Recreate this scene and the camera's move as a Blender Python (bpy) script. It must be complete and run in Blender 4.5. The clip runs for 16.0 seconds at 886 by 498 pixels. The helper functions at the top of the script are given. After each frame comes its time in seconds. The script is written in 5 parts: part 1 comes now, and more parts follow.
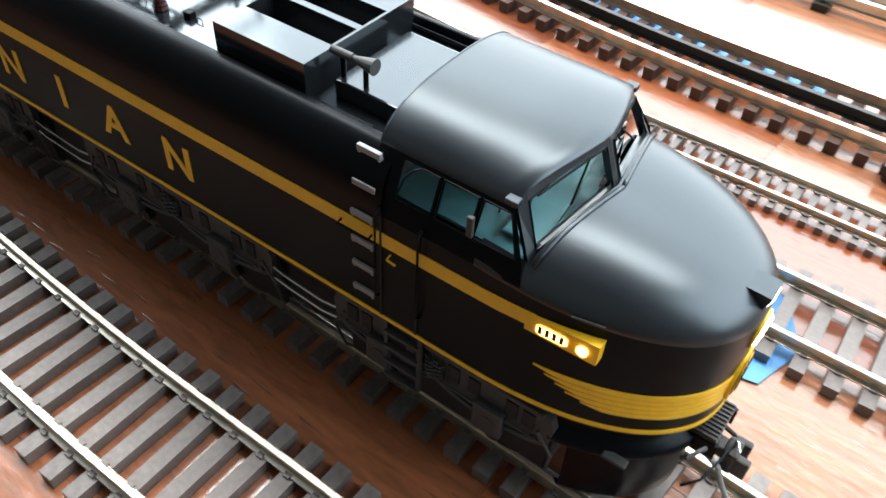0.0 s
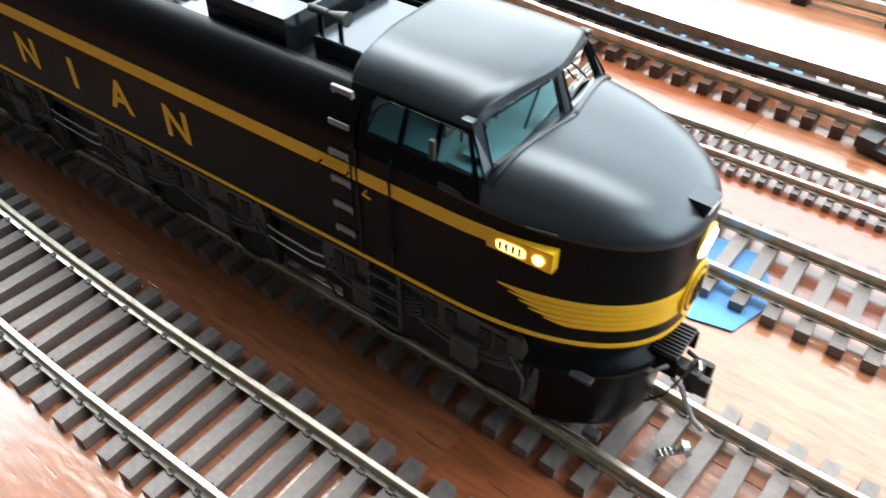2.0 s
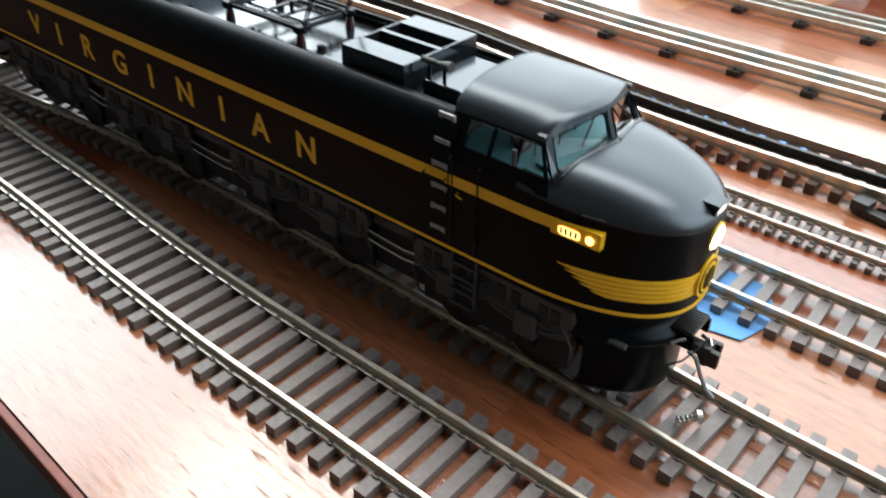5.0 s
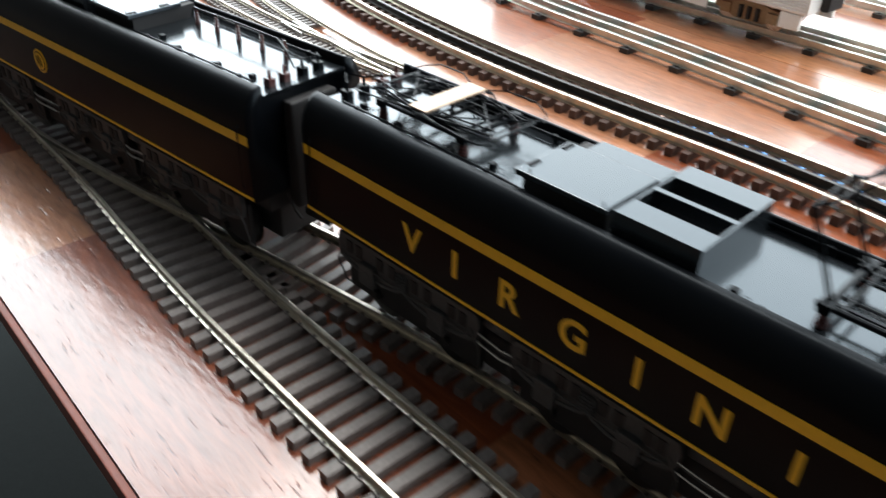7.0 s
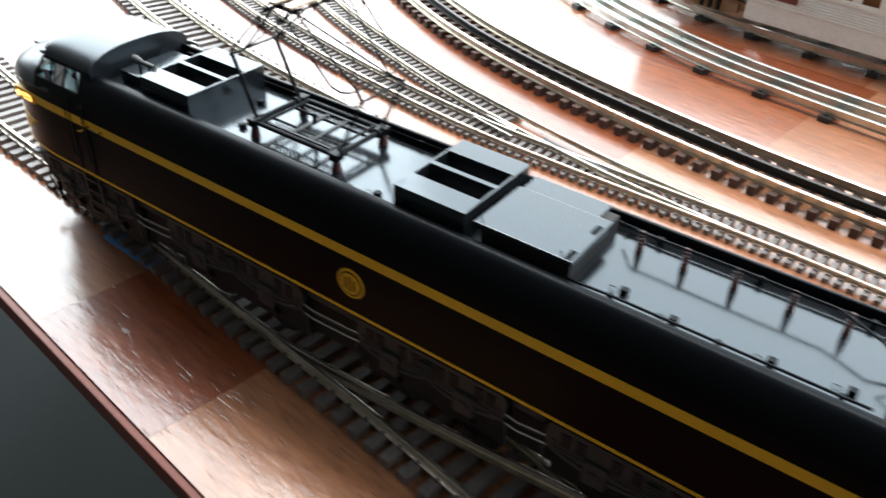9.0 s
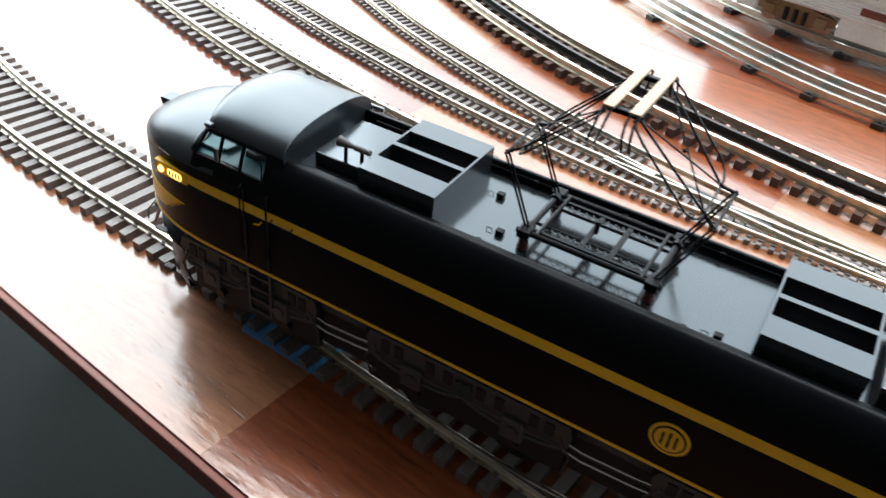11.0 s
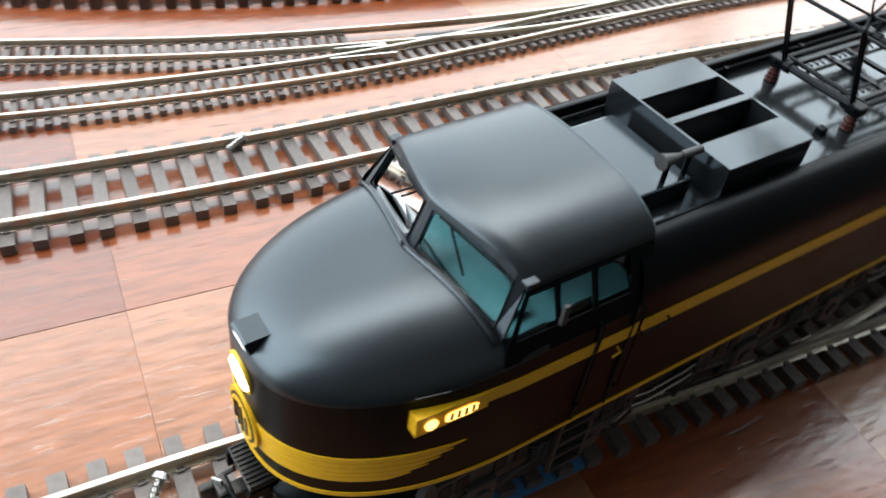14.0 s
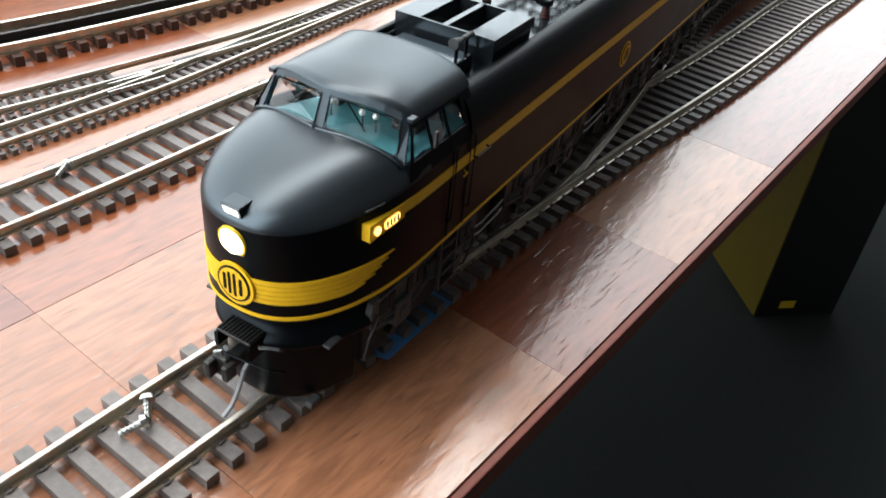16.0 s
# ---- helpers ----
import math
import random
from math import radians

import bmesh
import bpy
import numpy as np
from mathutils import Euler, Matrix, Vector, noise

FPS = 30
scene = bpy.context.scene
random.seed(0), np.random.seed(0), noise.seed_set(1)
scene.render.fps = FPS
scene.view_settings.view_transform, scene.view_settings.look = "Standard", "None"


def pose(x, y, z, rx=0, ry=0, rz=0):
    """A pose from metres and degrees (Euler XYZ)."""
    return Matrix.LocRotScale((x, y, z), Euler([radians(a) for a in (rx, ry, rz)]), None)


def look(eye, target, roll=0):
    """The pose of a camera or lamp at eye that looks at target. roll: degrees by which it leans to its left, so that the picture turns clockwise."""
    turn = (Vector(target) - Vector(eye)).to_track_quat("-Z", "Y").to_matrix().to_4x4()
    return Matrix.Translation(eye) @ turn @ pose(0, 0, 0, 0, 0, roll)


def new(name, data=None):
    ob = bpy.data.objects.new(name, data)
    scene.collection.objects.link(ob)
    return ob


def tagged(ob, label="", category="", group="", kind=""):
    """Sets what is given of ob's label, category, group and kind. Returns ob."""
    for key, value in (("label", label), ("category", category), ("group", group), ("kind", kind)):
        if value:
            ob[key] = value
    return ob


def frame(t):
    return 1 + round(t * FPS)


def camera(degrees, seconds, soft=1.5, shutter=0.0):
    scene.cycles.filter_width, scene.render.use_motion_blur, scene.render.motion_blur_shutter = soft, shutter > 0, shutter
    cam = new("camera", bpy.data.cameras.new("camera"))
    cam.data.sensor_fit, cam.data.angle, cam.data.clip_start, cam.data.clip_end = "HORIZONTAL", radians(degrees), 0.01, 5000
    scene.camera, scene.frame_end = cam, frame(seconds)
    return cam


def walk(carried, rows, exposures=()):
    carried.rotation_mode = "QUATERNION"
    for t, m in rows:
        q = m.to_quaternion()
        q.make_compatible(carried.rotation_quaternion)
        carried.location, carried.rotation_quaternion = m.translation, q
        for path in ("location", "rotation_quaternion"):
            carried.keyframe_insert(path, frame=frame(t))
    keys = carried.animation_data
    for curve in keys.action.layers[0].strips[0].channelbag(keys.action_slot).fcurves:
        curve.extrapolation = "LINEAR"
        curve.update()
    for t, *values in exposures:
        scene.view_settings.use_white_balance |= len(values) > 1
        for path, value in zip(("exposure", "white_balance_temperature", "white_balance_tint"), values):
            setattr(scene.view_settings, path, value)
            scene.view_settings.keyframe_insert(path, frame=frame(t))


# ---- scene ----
# ---------------- camera and walk ----------------
cam = camera(56.60, 16.0, 1.5, 0.5)
PATH = [
    (0, pose(0.4352, -0.1411, 0.2182, 45.15, -2.65, 35.94)),
    (0.5, pose(0.4402, -0.1232, 0.2042, 45.93, -1.13, 39.56)),
    (1, pose(0.4447, -0.1330, 0.2099, 45.61, 0.27, 38.80)),
    (1.5, pose(0.4477, -0.1531, 0.2090, 47.92, -1.24, 37.81)),
    (2, pose(0.4645, -0.1586, 0.2097, 48.16, -0.38, 36.08)),
    (2.5, pose(0.4812, -0.1647, 0.1984, 48.07, 0.08, 35.71)),
    (3, pose(0.4953, -0.1805, 0.1865, 48.66, -0.44, 35.92)),
    (3.2, pose(0.5004, -0.1876, 0.1880, 48.02, -0.03, 35.34)),
    (5.3, pose(0.4926, -0.2424, 0.2358, 56.34, -2.31, 39.79)),
    (5.5, pose(0.4763, -0.2544, 0.2417, 56.91, -2.88, 40.05)),
    (6, pose(0.4191, -0.2692, 0.2386, 57.78, -3.50, 41.21)),
    (6.5, pose(0.3290, -0.2395, 0.2356, 57.27, -2.24, 44.47)),
    (7, pose(0.2584, -0.2097, 0.2377, 56.35, -1.34, 45.53)),
    (7.5, pose(0.1819, -0.2144, 0.2429, 56.75, -3.09, 43.04)),
    (8, pose(0.0740, -0.2297, 0.2518, 55.25, -2.56, 37.69)),
    (8.5, pose(0.0184, -0.2254, 0.2495, 54.34, -2.73, 38.49)),
    (9, pose(-0.0254, -0.2313, 0.2616, 54.29, -2.33, 40.03)),
    (9.5, pose(-0.0610, -0.2362, 0.2600, 54.88, -1.89, 41.18)),
    (10, pose(-0.0816, -0.2399, 0.2647, 54.59, -1.89, 42.53)),
    (10.2, pose(-0.0998, -0.2483, 0.2637, 54.55, -2.56, 41.82)),
    (12.3, pose(-0.3205, -0.2381, 0.2635, 48.54, -5.38, 9.22)),
    (12.5, pose(-0.3432, -0.2358, 0.2632, 48.30, -5.05, 3.31)),
    (13, pose(-0.4009, -0.2323, 0.2587, 49.41, -5.80, -9.33)),
    (13.5, pose(-0.4394, -0.1886, 0.2441, 47.64, -4.43, -19.35)),
    (14, pose(-0.4751, -0.1572, 0.2220, 47.02, -5.75, -28.31)),
    (14.5, pose(-0.5271, -0.1496, 0.2189, 49.84, -6.43, -44.88)),
    (15, pose(-0.5758, -0.1608, 0.2294, 52.28, -7.72, -54.55)),
    (15.5, pose(-0.5840, -0.1752, 0.2318, 53.07, -6.43, -56.77)),
    (16, pose(-0.5779, -0.1977, 0.2250, 53.35, -4.93, -54.74)),
]
EXPOSURES = [(0, 0.12), (3.2, 0.02), (5.3, -0.45), (10.2, -0.34), (12.3, -0.56), (16, -0.60)]
walk(cam, PATH, EXPOSURES)

# ---------------- world and lamps ----------------
world = bpy.data.worlds.new("room_air")
scene.world = world
world.use_nodes = True
world.node_tree.nodes["Background"].inputs[0].default_value = (0.55, 0.6, 0.7, 1)
world.node_tree.nodes["Background"].inputs[1].default_value = 0.02


def area_lamp(name, eye, target, sx, sy, watts, colour):
    data = bpy.data.lights.new(name, "AREA")
    data.shape, data.size, data.size_y, data.energy, data.color = "RECTANGLE", sx, sy, watts, colour
    ob = new(name, data)
    ob.matrix_world = look(eye, target)
    return ob


area_lamp("window_daylight", (0.0, 1.95, 1.25), (0.0, 0.0, 1.20), 3.9, 2.3, 155, (0.88, 0.96, 1.0))
area_lamp("window_daylight", (-1.95, 0.92, 1.30), (0.0, 0.87, 1.20), 2.04, 2.25, 145, (0.88, 0.96, 1.0))
area_lamp("window_daylight", (1.95, 0.85, 1.40), (0.0, 0.8, 1.2), 1.95, 1.95, 68, (0.88, 0.96, 1.0))
area_lamp("ceiling_lamp", (-0.1, 0.95, 2.44), (-0.1, 0.75, 0.0), 3.4, 0.7, 135, (1.0, 0.97, 0.93))


# ---------------- materials ----------------
def material(name, base, rough=0.5, metal=0.0, spread=0.15, grain=400.0, blotch=30.0, bump=0.1, random_tone=0.0, spec=0.5):
    """Principled surface whose tone varies at a fine and a coarse scale, with a fine relief."""
    m = bpy.data.materials.new(name)
    m.use_nodes = True
    nt = m.node_tree
    n, l = nt.nodes, nt.links
    b = n["Principled BSDF"]
    b.inputs["Metallic"].default_value = metal
    b.inputs["Specular IOR Level"].default_value = spec
    tc = n.new("ShaderNodeTexCoord")
    fine, coarse = n.new("ShaderNodeTexNoise"), n.new("ShaderNodeTexNoise")
    fine.inputs["Scale"].default_value, coarse.inputs["Scale"].default_value = grain, blotch
    fine.inputs["Detail"].default_value = 4
    l.new(tc.outputs["Object"], fine.inputs["Vector"])
    l.new(tc.outputs["Object"], coarse.inputs["Vector"])
    add = n.new("ShaderNodeMath")
    add.operation = "ADD"
    l.new(fine.outputs["Fac"], add.inputs[0])
    l.new(coarse.outputs["Fac"], add.inputs[1])
    ramp = n.new("ShaderNodeMapRange")
    ramp.inputs[1].default_value, ramp.inputs[2].default_value = 0.6, 1.4
    ramp.inputs[3].default_value, ramp.inputs[4].default_value = 1 - spread, 1 + spread
    l.new(add.outputs[0], ramp.inputs[0])
    mix = n.new("ShaderNodeVectorMath")
    mix.operation = "SCALE"
    mix.inputs[0].default_value = base
    l.new(ramp.outputs[0], mix.inputs["Scale"])
    last = mix.outputs[0]
    if random_tone:
        info = n.new("ShaderNodeObjectInfo")
        r2 = n.new("ShaderNodeMapRange")
        r2.inputs[3].default_value, r2.inputs[4].default_value = 1 - random_tone, 1 + random_tone
        l.new(info.outputs["Random"], r2.inputs[0])
        m2 = n.new("ShaderNodeVectorMath")
        m2.operation = "SCALE"
        l.new(last, m2.inputs[0])
        l.new(r2.outputs[0], m2.inputs["Scale"])
        last = m2.outputs[0]
    l.new(last, b.inputs["Base Color"])
    rr = n.new("ShaderNodeMapRange")
    rr.inputs[3].default_value, rr.inputs[4].default_value = max(0.02, rough - 0.06), rough + 0.06
    l.new(coarse.outputs["Fac"], rr.inputs[0])
    l.new(rr.outputs[0], b.inputs["Roughness"])
    if bump:
        bp = n.new("ShaderNodeBump")
        bp.inputs["Strength"].default_value, bp.inputs["Distance"].default_value = bump, 0.0003
        l.new(fine.outputs["Fac"], bp.inputs["Height"])
        l.new(bp.outputs[0], b.inputs["Normal"])
    return m


def glow(name, colour, strength):
    m = bpy.data.materials.new(name)
    m.use_nodes = True
    b = m.node_tree.nodes["Principled BSDF"]
    b.inputs["Base Color"].default_value = (*colour, 1)
    b.inputs["Emission Color"].default_value = (*colour, 1)
    b.inputs["Emission Strength"].default_value = strength
    return m


def wood_boards():
    """Printed, embossed wood boards: tone by board, long grain, glossy varnish with an uneven skin."""
    m = bpy.data.materials.new("varnished_boards")
    m.use_nodes = True
    nt = m.node_tree
    n, l = nt.nodes, nt.links
    b = n["Principled BSDF"]
    tc, info = n.new("ShaderNodeTexCoord"), n.new("ShaderNodeObjectInfo")
    shift = n.new("ShaderNodeVectorMath")
    shift.operation = "MULTIPLY_ADD"
    shift.inputs[1].default_value = (20.0, 120.0, 9.0)
    sc = n.new("ShaderNodeVectorMath")
    sc.operation = "SCALE"
    sc.inputs[0].default_value = (40.0, 70.0, 10.0)
    l.new(info.outputs["Random"], sc.inputs["Scale"])
    l.new(tc.outputs["Object"], shift.inputs[0])
    l.new(sc.outputs[0], shift.inputs[2])
    grain = n.new("ShaderNodeTexNoise")
    grain.inputs["Scale"].default_value, grain.inputs["Detail"].default_value, grain.inputs["Distortion"].default_value = 2.2, 8, 0.8
    l.new(shift.outputs[0], grain.inputs["Vector"])
    tone = n.new("ShaderNodeValToRGB")
    e = tone.color_ramp.elements
    e[0].color, e[1].color = (0.150, 0.034, 0.011, 1), (0.36, 0.148, 0.062, 1)
    for p, c in ((0.3, (0.22, 0.056, 0.017, 1)), (0.55, (0.27, 0.098, 0.042, 1)), (0.8, (0.29, 0.122, 0.062, 1))):
        e.new(p).color = c
    l.new(info.outputs["Random"], tone.inputs[0])
    gr = n.new("ShaderNodeMapRange")
    gr.inputs[1].default_value, gr.inputs[2].default_value, gr.inputs[3].default_value, gr.inputs[4].default_value = 0.3, 0.7, 0.7, 1.25
    l.new(grain.outputs["Fac"], gr.inputs[0])
    mul = n.new("ShaderNodeVectorMath")
    mul.operation = "SCALE"
    l.new(tone.outputs[0], mul.inputs[0])
    l.new(gr.outputs[0], mul.inputs["Scale"])
    pore_at = n.new("ShaderNodeVectorMath")
    pore_at.operation = "MULTIPLY_ADD"
    pore_at.inputs[1].default_value = (70.0, 620.0, 70.0)
    l.new(tc.outputs["Object"], pore_at.inputs[0])
    l.new(sc.outputs[0], pore_at.inputs[2])
    pore = n.new("ShaderNodeTexNoise")
    pore.inputs["Scale"].default_value, pore.inputs["Detail"].default_value = 1.0, 3
    l.new(pore_at.outputs[0], pore.inputs["Vector"])
    pit = n.new("ShaderNodeMapRange")
    pit.inputs[1].default_value, pit.inputs[2].default_value, pit.inputs[3].default_value, pit.inputs[4].default_value = 0.64, 0.74, 1.0, 0.45
    l.new(pore.outputs["Fac"], pit.inputs[0])
    dark = n.new("ShaderNodeVectorMath")
    dark.operation = "SCALE"
    l.new(mul.outputs[0], dark.inputs[0])
    l.new(pit.outputs[0], dark.inputs["Scale"])
    l.new(dark.outputs[0], b.inputs["Base Color"])
    skin = n.new("ShaderNodeTexNoise")
    skin.inputs["Scale"].default_value, skin.inputs["Detail"].default_value = 5.0, 6
    sk2 = n.new("ShaderNodeVectorMath")
    sk2.operation = "MULTIPLY"
    sk2.inputs[1].default_value = (16.0, 52.0, 22.0)
    l.new(tc.outputs["Object"], sk2.inputs[0])
    l.new(sk2.outputs[0], skin.inputs["Vector"])
    rr = n.new("ShaderNodeMapRange")
    rr.inputs[3].default_value, rr.inputs[4].default_value = 0.35, 0.5
    l.new(skin.outputs["Fac"], rr.inputs[0])
    l.new(rr.outputs[0], b.inputs["Roughness"])
    bp = n.new("ShaderNodeBump")
    bp.inputs["Strength"].default_value, bp.inputs["Distance"].default_value = 0.22, 0.0008
    relief = n.new("ShaderNodeMath")
    relief.operation = "MULTIPLY_ADD"
    relief.inputs[1].default_value = 0.8
    l.new(pit.outputs[0], relief.inputs[0])
    l.new(skin.outputs["Fac"], relief.inputs[2])
    l.new(relief.outputs[0], bp.inputs["Height"])
    l.new(bp.outputs[0], b.inputs["Normal"])
    b.inputs["Coat Weight"].default_value, b.inputs["Coat IOR"].default_value = 1.0, 1.75
    b.inputs["Coat Roughness"].default_value = 0.17
    b.inputs["Specular IOR Level"].default_value = 0.15
    l.new(bp.outputs[0], b.inputs["Coat Normal"])
    return m


BOARD = wood_boards()
EDGE = material("red_brown_edge", (0.16, 0.04, 0.025), 0.5, spread=0.3, grain=200, bump=0.2)
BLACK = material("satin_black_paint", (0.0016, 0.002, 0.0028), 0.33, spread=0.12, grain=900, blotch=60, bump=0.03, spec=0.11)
# Black paint of the flanks, with light from above put into its colour.
ROOFMAT = material("black_paint_lit_top", (0.007, 0.009, 0.0115), 0.32, spread=0.15, grain=700, blotch=50, bump=0.04, spec=0.8)
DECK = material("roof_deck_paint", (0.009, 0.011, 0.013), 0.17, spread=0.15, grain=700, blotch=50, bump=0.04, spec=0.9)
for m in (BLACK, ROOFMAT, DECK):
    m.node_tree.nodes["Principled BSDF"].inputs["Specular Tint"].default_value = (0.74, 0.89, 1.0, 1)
# Matt black of parts; also painted where shade fills recesses and the underside.
PITCH = material("matt_black_and_shade", (0.005, 0.005, 0.006), 0.7, spread=0.1)
GOLD = material("gold_paint", (0.80, 0.47, 0.012), 0.42, spread=0.1, grain=500, bump=0.03)
YELLOW = material("yellow_paint", (0.75, 0.5, 0.03), 0.4, spread=0.08)
GREY = material("frame_grey", (0.036, 0.038, 0.040), 0.55, spread=0.25, grain=500, bump=0.2)
TIN = material("tin_rail", (0.62, 0.64, 0.6), 0.33, 1.0, spread=0.2, grain=200, blotch=30)
PORCELAIN = material("red_brown_porcelain", (0.06, 0.022, 0.02), 0.25, spread=0.1)
RUNG = material("rung_grey", (0.22, 0.23, 0.24), 0.4, spread=0.1)
STEEL = material("bright_steel", (0.5, 0.5, 0.48), 0.28, 1.0, spread=0.2)
RAIL = material("nickel_rail", (0.62, 0.58, 0.50), 0.34, 1.0, spread=0.25, grain=250, blotch=40)
DARKRAIL = material("black_rail", (0.03, 0.03, 0.03), 0.35, 0.6, spread=0.2)
TIE = material("grey_brown_tie", (0.125, 0.110, 0.104), 0.45, spread=0.3, grain=500, blotch=90, bump=0.4, random_tone=0.18)
TIEB = material("dark_brown_tie", (0.055, 0.026, 0.018), 0.6, spread=0.3, grain=400, bump=0.3, random_tone=0.2)
TIEK = material("black_metal_tie", (0.012, 0.012, 0.012), 0.45, spread=0.2)
TAPE = material("blue_painters_tape", (0.07, 0.25, 0.55), 0.6, spread=0.12, grain=900, bump=0.3)
TURQ = material("turquoise_interior", (0.035, 0.15, 0.17), 0.6, spread=0.1)
WHITE = material("white_enamel", (0.8, 0.8, 0.78), 0.3, spread=0.04)
BRASS = material("copper_shoe", (0.40, 0.29, 0.20), 0.4, 0.3, spread=0.15)
SILVER = material("silver_car", (0.82, 0.83, 0.82), 0.35, 0.1, spread=0.1)
TAN = material("tan_truck", (0.30, 0.2, 0.11), 0.6, spread=0.3)
CARPET = material("dark_floor", (0.016, 0.021, 0.021), 0.9, spread=0.2, grain=150, blotch=4, bump=0.5)
PLASTER = material("painted_plaster", (0.13, 0.13, 0.13), 0.85, spread=0.05, grain=60, blotch=3, bump=0.2)
# Unseen south wall, kept dark to hold bounce light off the near side.
WARMWALL = material("unseen_dark_wall", (0.10, 0.09, 0.08), 0.85, spread=0.05, grain=60, blotch=3, bump=0.2)
LEGWOOD = material("leg_wood", (0.15, 0.09, 0.05), 0.6, spread=0.3)
HEADLIGHT = glow("headlight_lens", (1.0, 0.86, 0.5), 9.0)
MARKER = glow("white_marker", (1.0, 0.97, 0.92), 6.0)
NUMBER = glow("amber_number_glass", (1.0, 0.62, 0.16), 5.0)

GLASS = bpy.data.materials.new("window_glass")
GLASS.use_nodes = True
_g = GLASS.node_tree.nodes["Principled BSDF"]
_g.inputs["Transmission Weight"].default_value, _g.inputs["Roughness"].default_value, _g.inputs["IOR"].default_value = 1.0, 0.03, 1.2


# ---------------- mesh helpers ----------------
def finish(name, bm, mat, smooth=False):
    bmesh.ops.recalc_face_normals(bm, faces=bm.faces)
    me = bpy.data.meshes.new(name)
    bm.to_mesh(me)
    bm.free()
    me.materials.append(mat)
    if smooth:
        for p in me.polygons:
            p.use_smooth = True
    return me


def part(name, bm, mat, parent=None, label="", smooth=False, m=None):
    ob = new(name, finish(name, bm, mat, smooth))
    if parent:
        ob.parent = parent
    if m is not None:
        ob.matrix_basis = m
    return tagged(ob, label)


def empty(name, m=None, parent=None):
    ob = new(name)
    ob.empty_display_size = 0.02
    if parent:
        ob.parent = parent
    if m is not None:
        ob.matrix_basis = m
    return ob


def box(bm, x0, x1, y0, y1, z0, z1, bevel=0.0):
    vs = [bm.verts.new((x, y, z)) for x in (x0, x1) for y in (y0, y1) for z in (z0, z1)]
    fs = [bm.faces.new([vs[i] for i in q]) for q in ((0, 1, 3, 2), (4, 6, 7, 5), (0, 4, 5, 1), (2, 3, 7, 6), (0, 2, 6, 4), (1, 5, 7, 3))]
    if bevel:
        bmesh.ops.recalc_face_normals(bm, faces=fs)
        es = {e for f in fs for e in f.edges}
        bmesh.ops.bevel(bm, geom=list(es), offset=bevel, segments=2, affect="EDGES", profile=0.6)
    return bm


def boxed(x0, x1, y0, y1, z0, z1, bevel=0.0):
    return box(bmesh.new(), x0, x1, y0, y1, z0, z1, bevel)


def rod(bm, a, b, r, n=8, r2=None):
    a, b = Vector(a), Vector(b)
    d = b - a
    q = d.to_track_quat("Z", "Y").to_matrix().to_4x4()
    m = Matrix.Translation((a + b) / 2) @ q
    bmesh.ops.create_cone(bm, cap_ends=True, segments=n, radius1=r, radius2=r if r2 is None else r2, depth=d.length, matrix=m)
    return bm


def tube(bm, pts, r, n=6):
    """A round bar bent along the points."""
    pts = [Vector(p) for p in pts]
    rings = []
    for i, p in enumerate(pts):
        d = (pts[min(i + 1, len(pts) - 1)] - pts[max(i - 1, 0)]).normalized()
        u = d.cross(Vector((0, 0, 1)))
        u = u.normalized() if u.length > 1e-4 else Vector((1, 0, 0))
        w = d.cross(u)
        rings.append([bm.verts.new(p + r * (math.cos(k * 2 * math.pi / n) * u + math.sin(k * 2 * math.pi / n) * w)) for k in range(n)])
    for a, b in zip(rings, rings[1:]):
        for k in range(n):
            bm.faces.new((a[k], a[(k + 1) % n], b[(k + 1) % n], b[k]))
    bm.faces.new(rings[0][::-1])
    bm.faces.new(rings[-1])
    return bm


def sweep(bm, pts, profile, closed=True):
    """A profile of (side, up) carried along points on the table."""
    rings = []
    for i, p in enumerate(pts):
        a, b = pts[max(i - 1, 0)], pts[min(i + 1, len(pts) - 1)]
        d = (Vector(b) - Vector(a)).normalized()
        s = Vector((-d.y, d.x, 0))
        rings.append([bm.verts.new(Vector(p) + s * u + Vector((0, 0, w))) for u, w in profile])
    k = len(profile)
    for a, b in zip(rings, rings[1:]):
        for i in range(k if closed else k - 1):
            bm.faces.new((a[i], a[(i + 1) % k], b[(i + 1) % k], b[i]))
    if closed:
        bm.faces.new(rings[0][::-1])
        bm.faces.new(rings[-1])
    return bm


def grid(bm, rows, skip=()):
    """Faces between rows of points; skip: cells (row, column) left open."""
    vs = [[bm.verts.new(p) for p in r] for r in rows]
    for i in range(len(vs) - 1):
        for j in range(len(vs[i]) - 1):
            if (i, j) not in skip:
                try:
                    bm.faces.new((vs[i][j], vs[i][j + 1], vs[i + 1][j + 1], vs[i + 1][j]))
                except ValueError:
                    pass
    return bm


def spline(pts, step):
    """Evenly spaced points along a smooth curve through the given plan points."""
    p = [Vector((x, y, 0)) for x, y in pts]
    fine = []
    for i in range(len(p) - 1):
        a, b, c, d = p[max(i - 1, 0)], p[i], p[i + 1], p[min(i + 2, len(p) - 1)]
        for k in range(40):
            t = k / 40
            fine.append(0.5 * (2 * b + (c - a) * t + (2 * a - 5 * b + 4 * c - d) * t * t + (3 * b - a - 3 * c + d) * t ** 3))
    fine.append(p[-1])
    out, left = [fine[0]], step
    for a, b in zip(fine, fine[1:]):
        seg = (b - a).length
        pos = 0.0
        while seg - pos >= left:
            pos += left
            out.append(a + (b - a) * (pos / seg))
            left = step
        left -= seg - pos
    return out


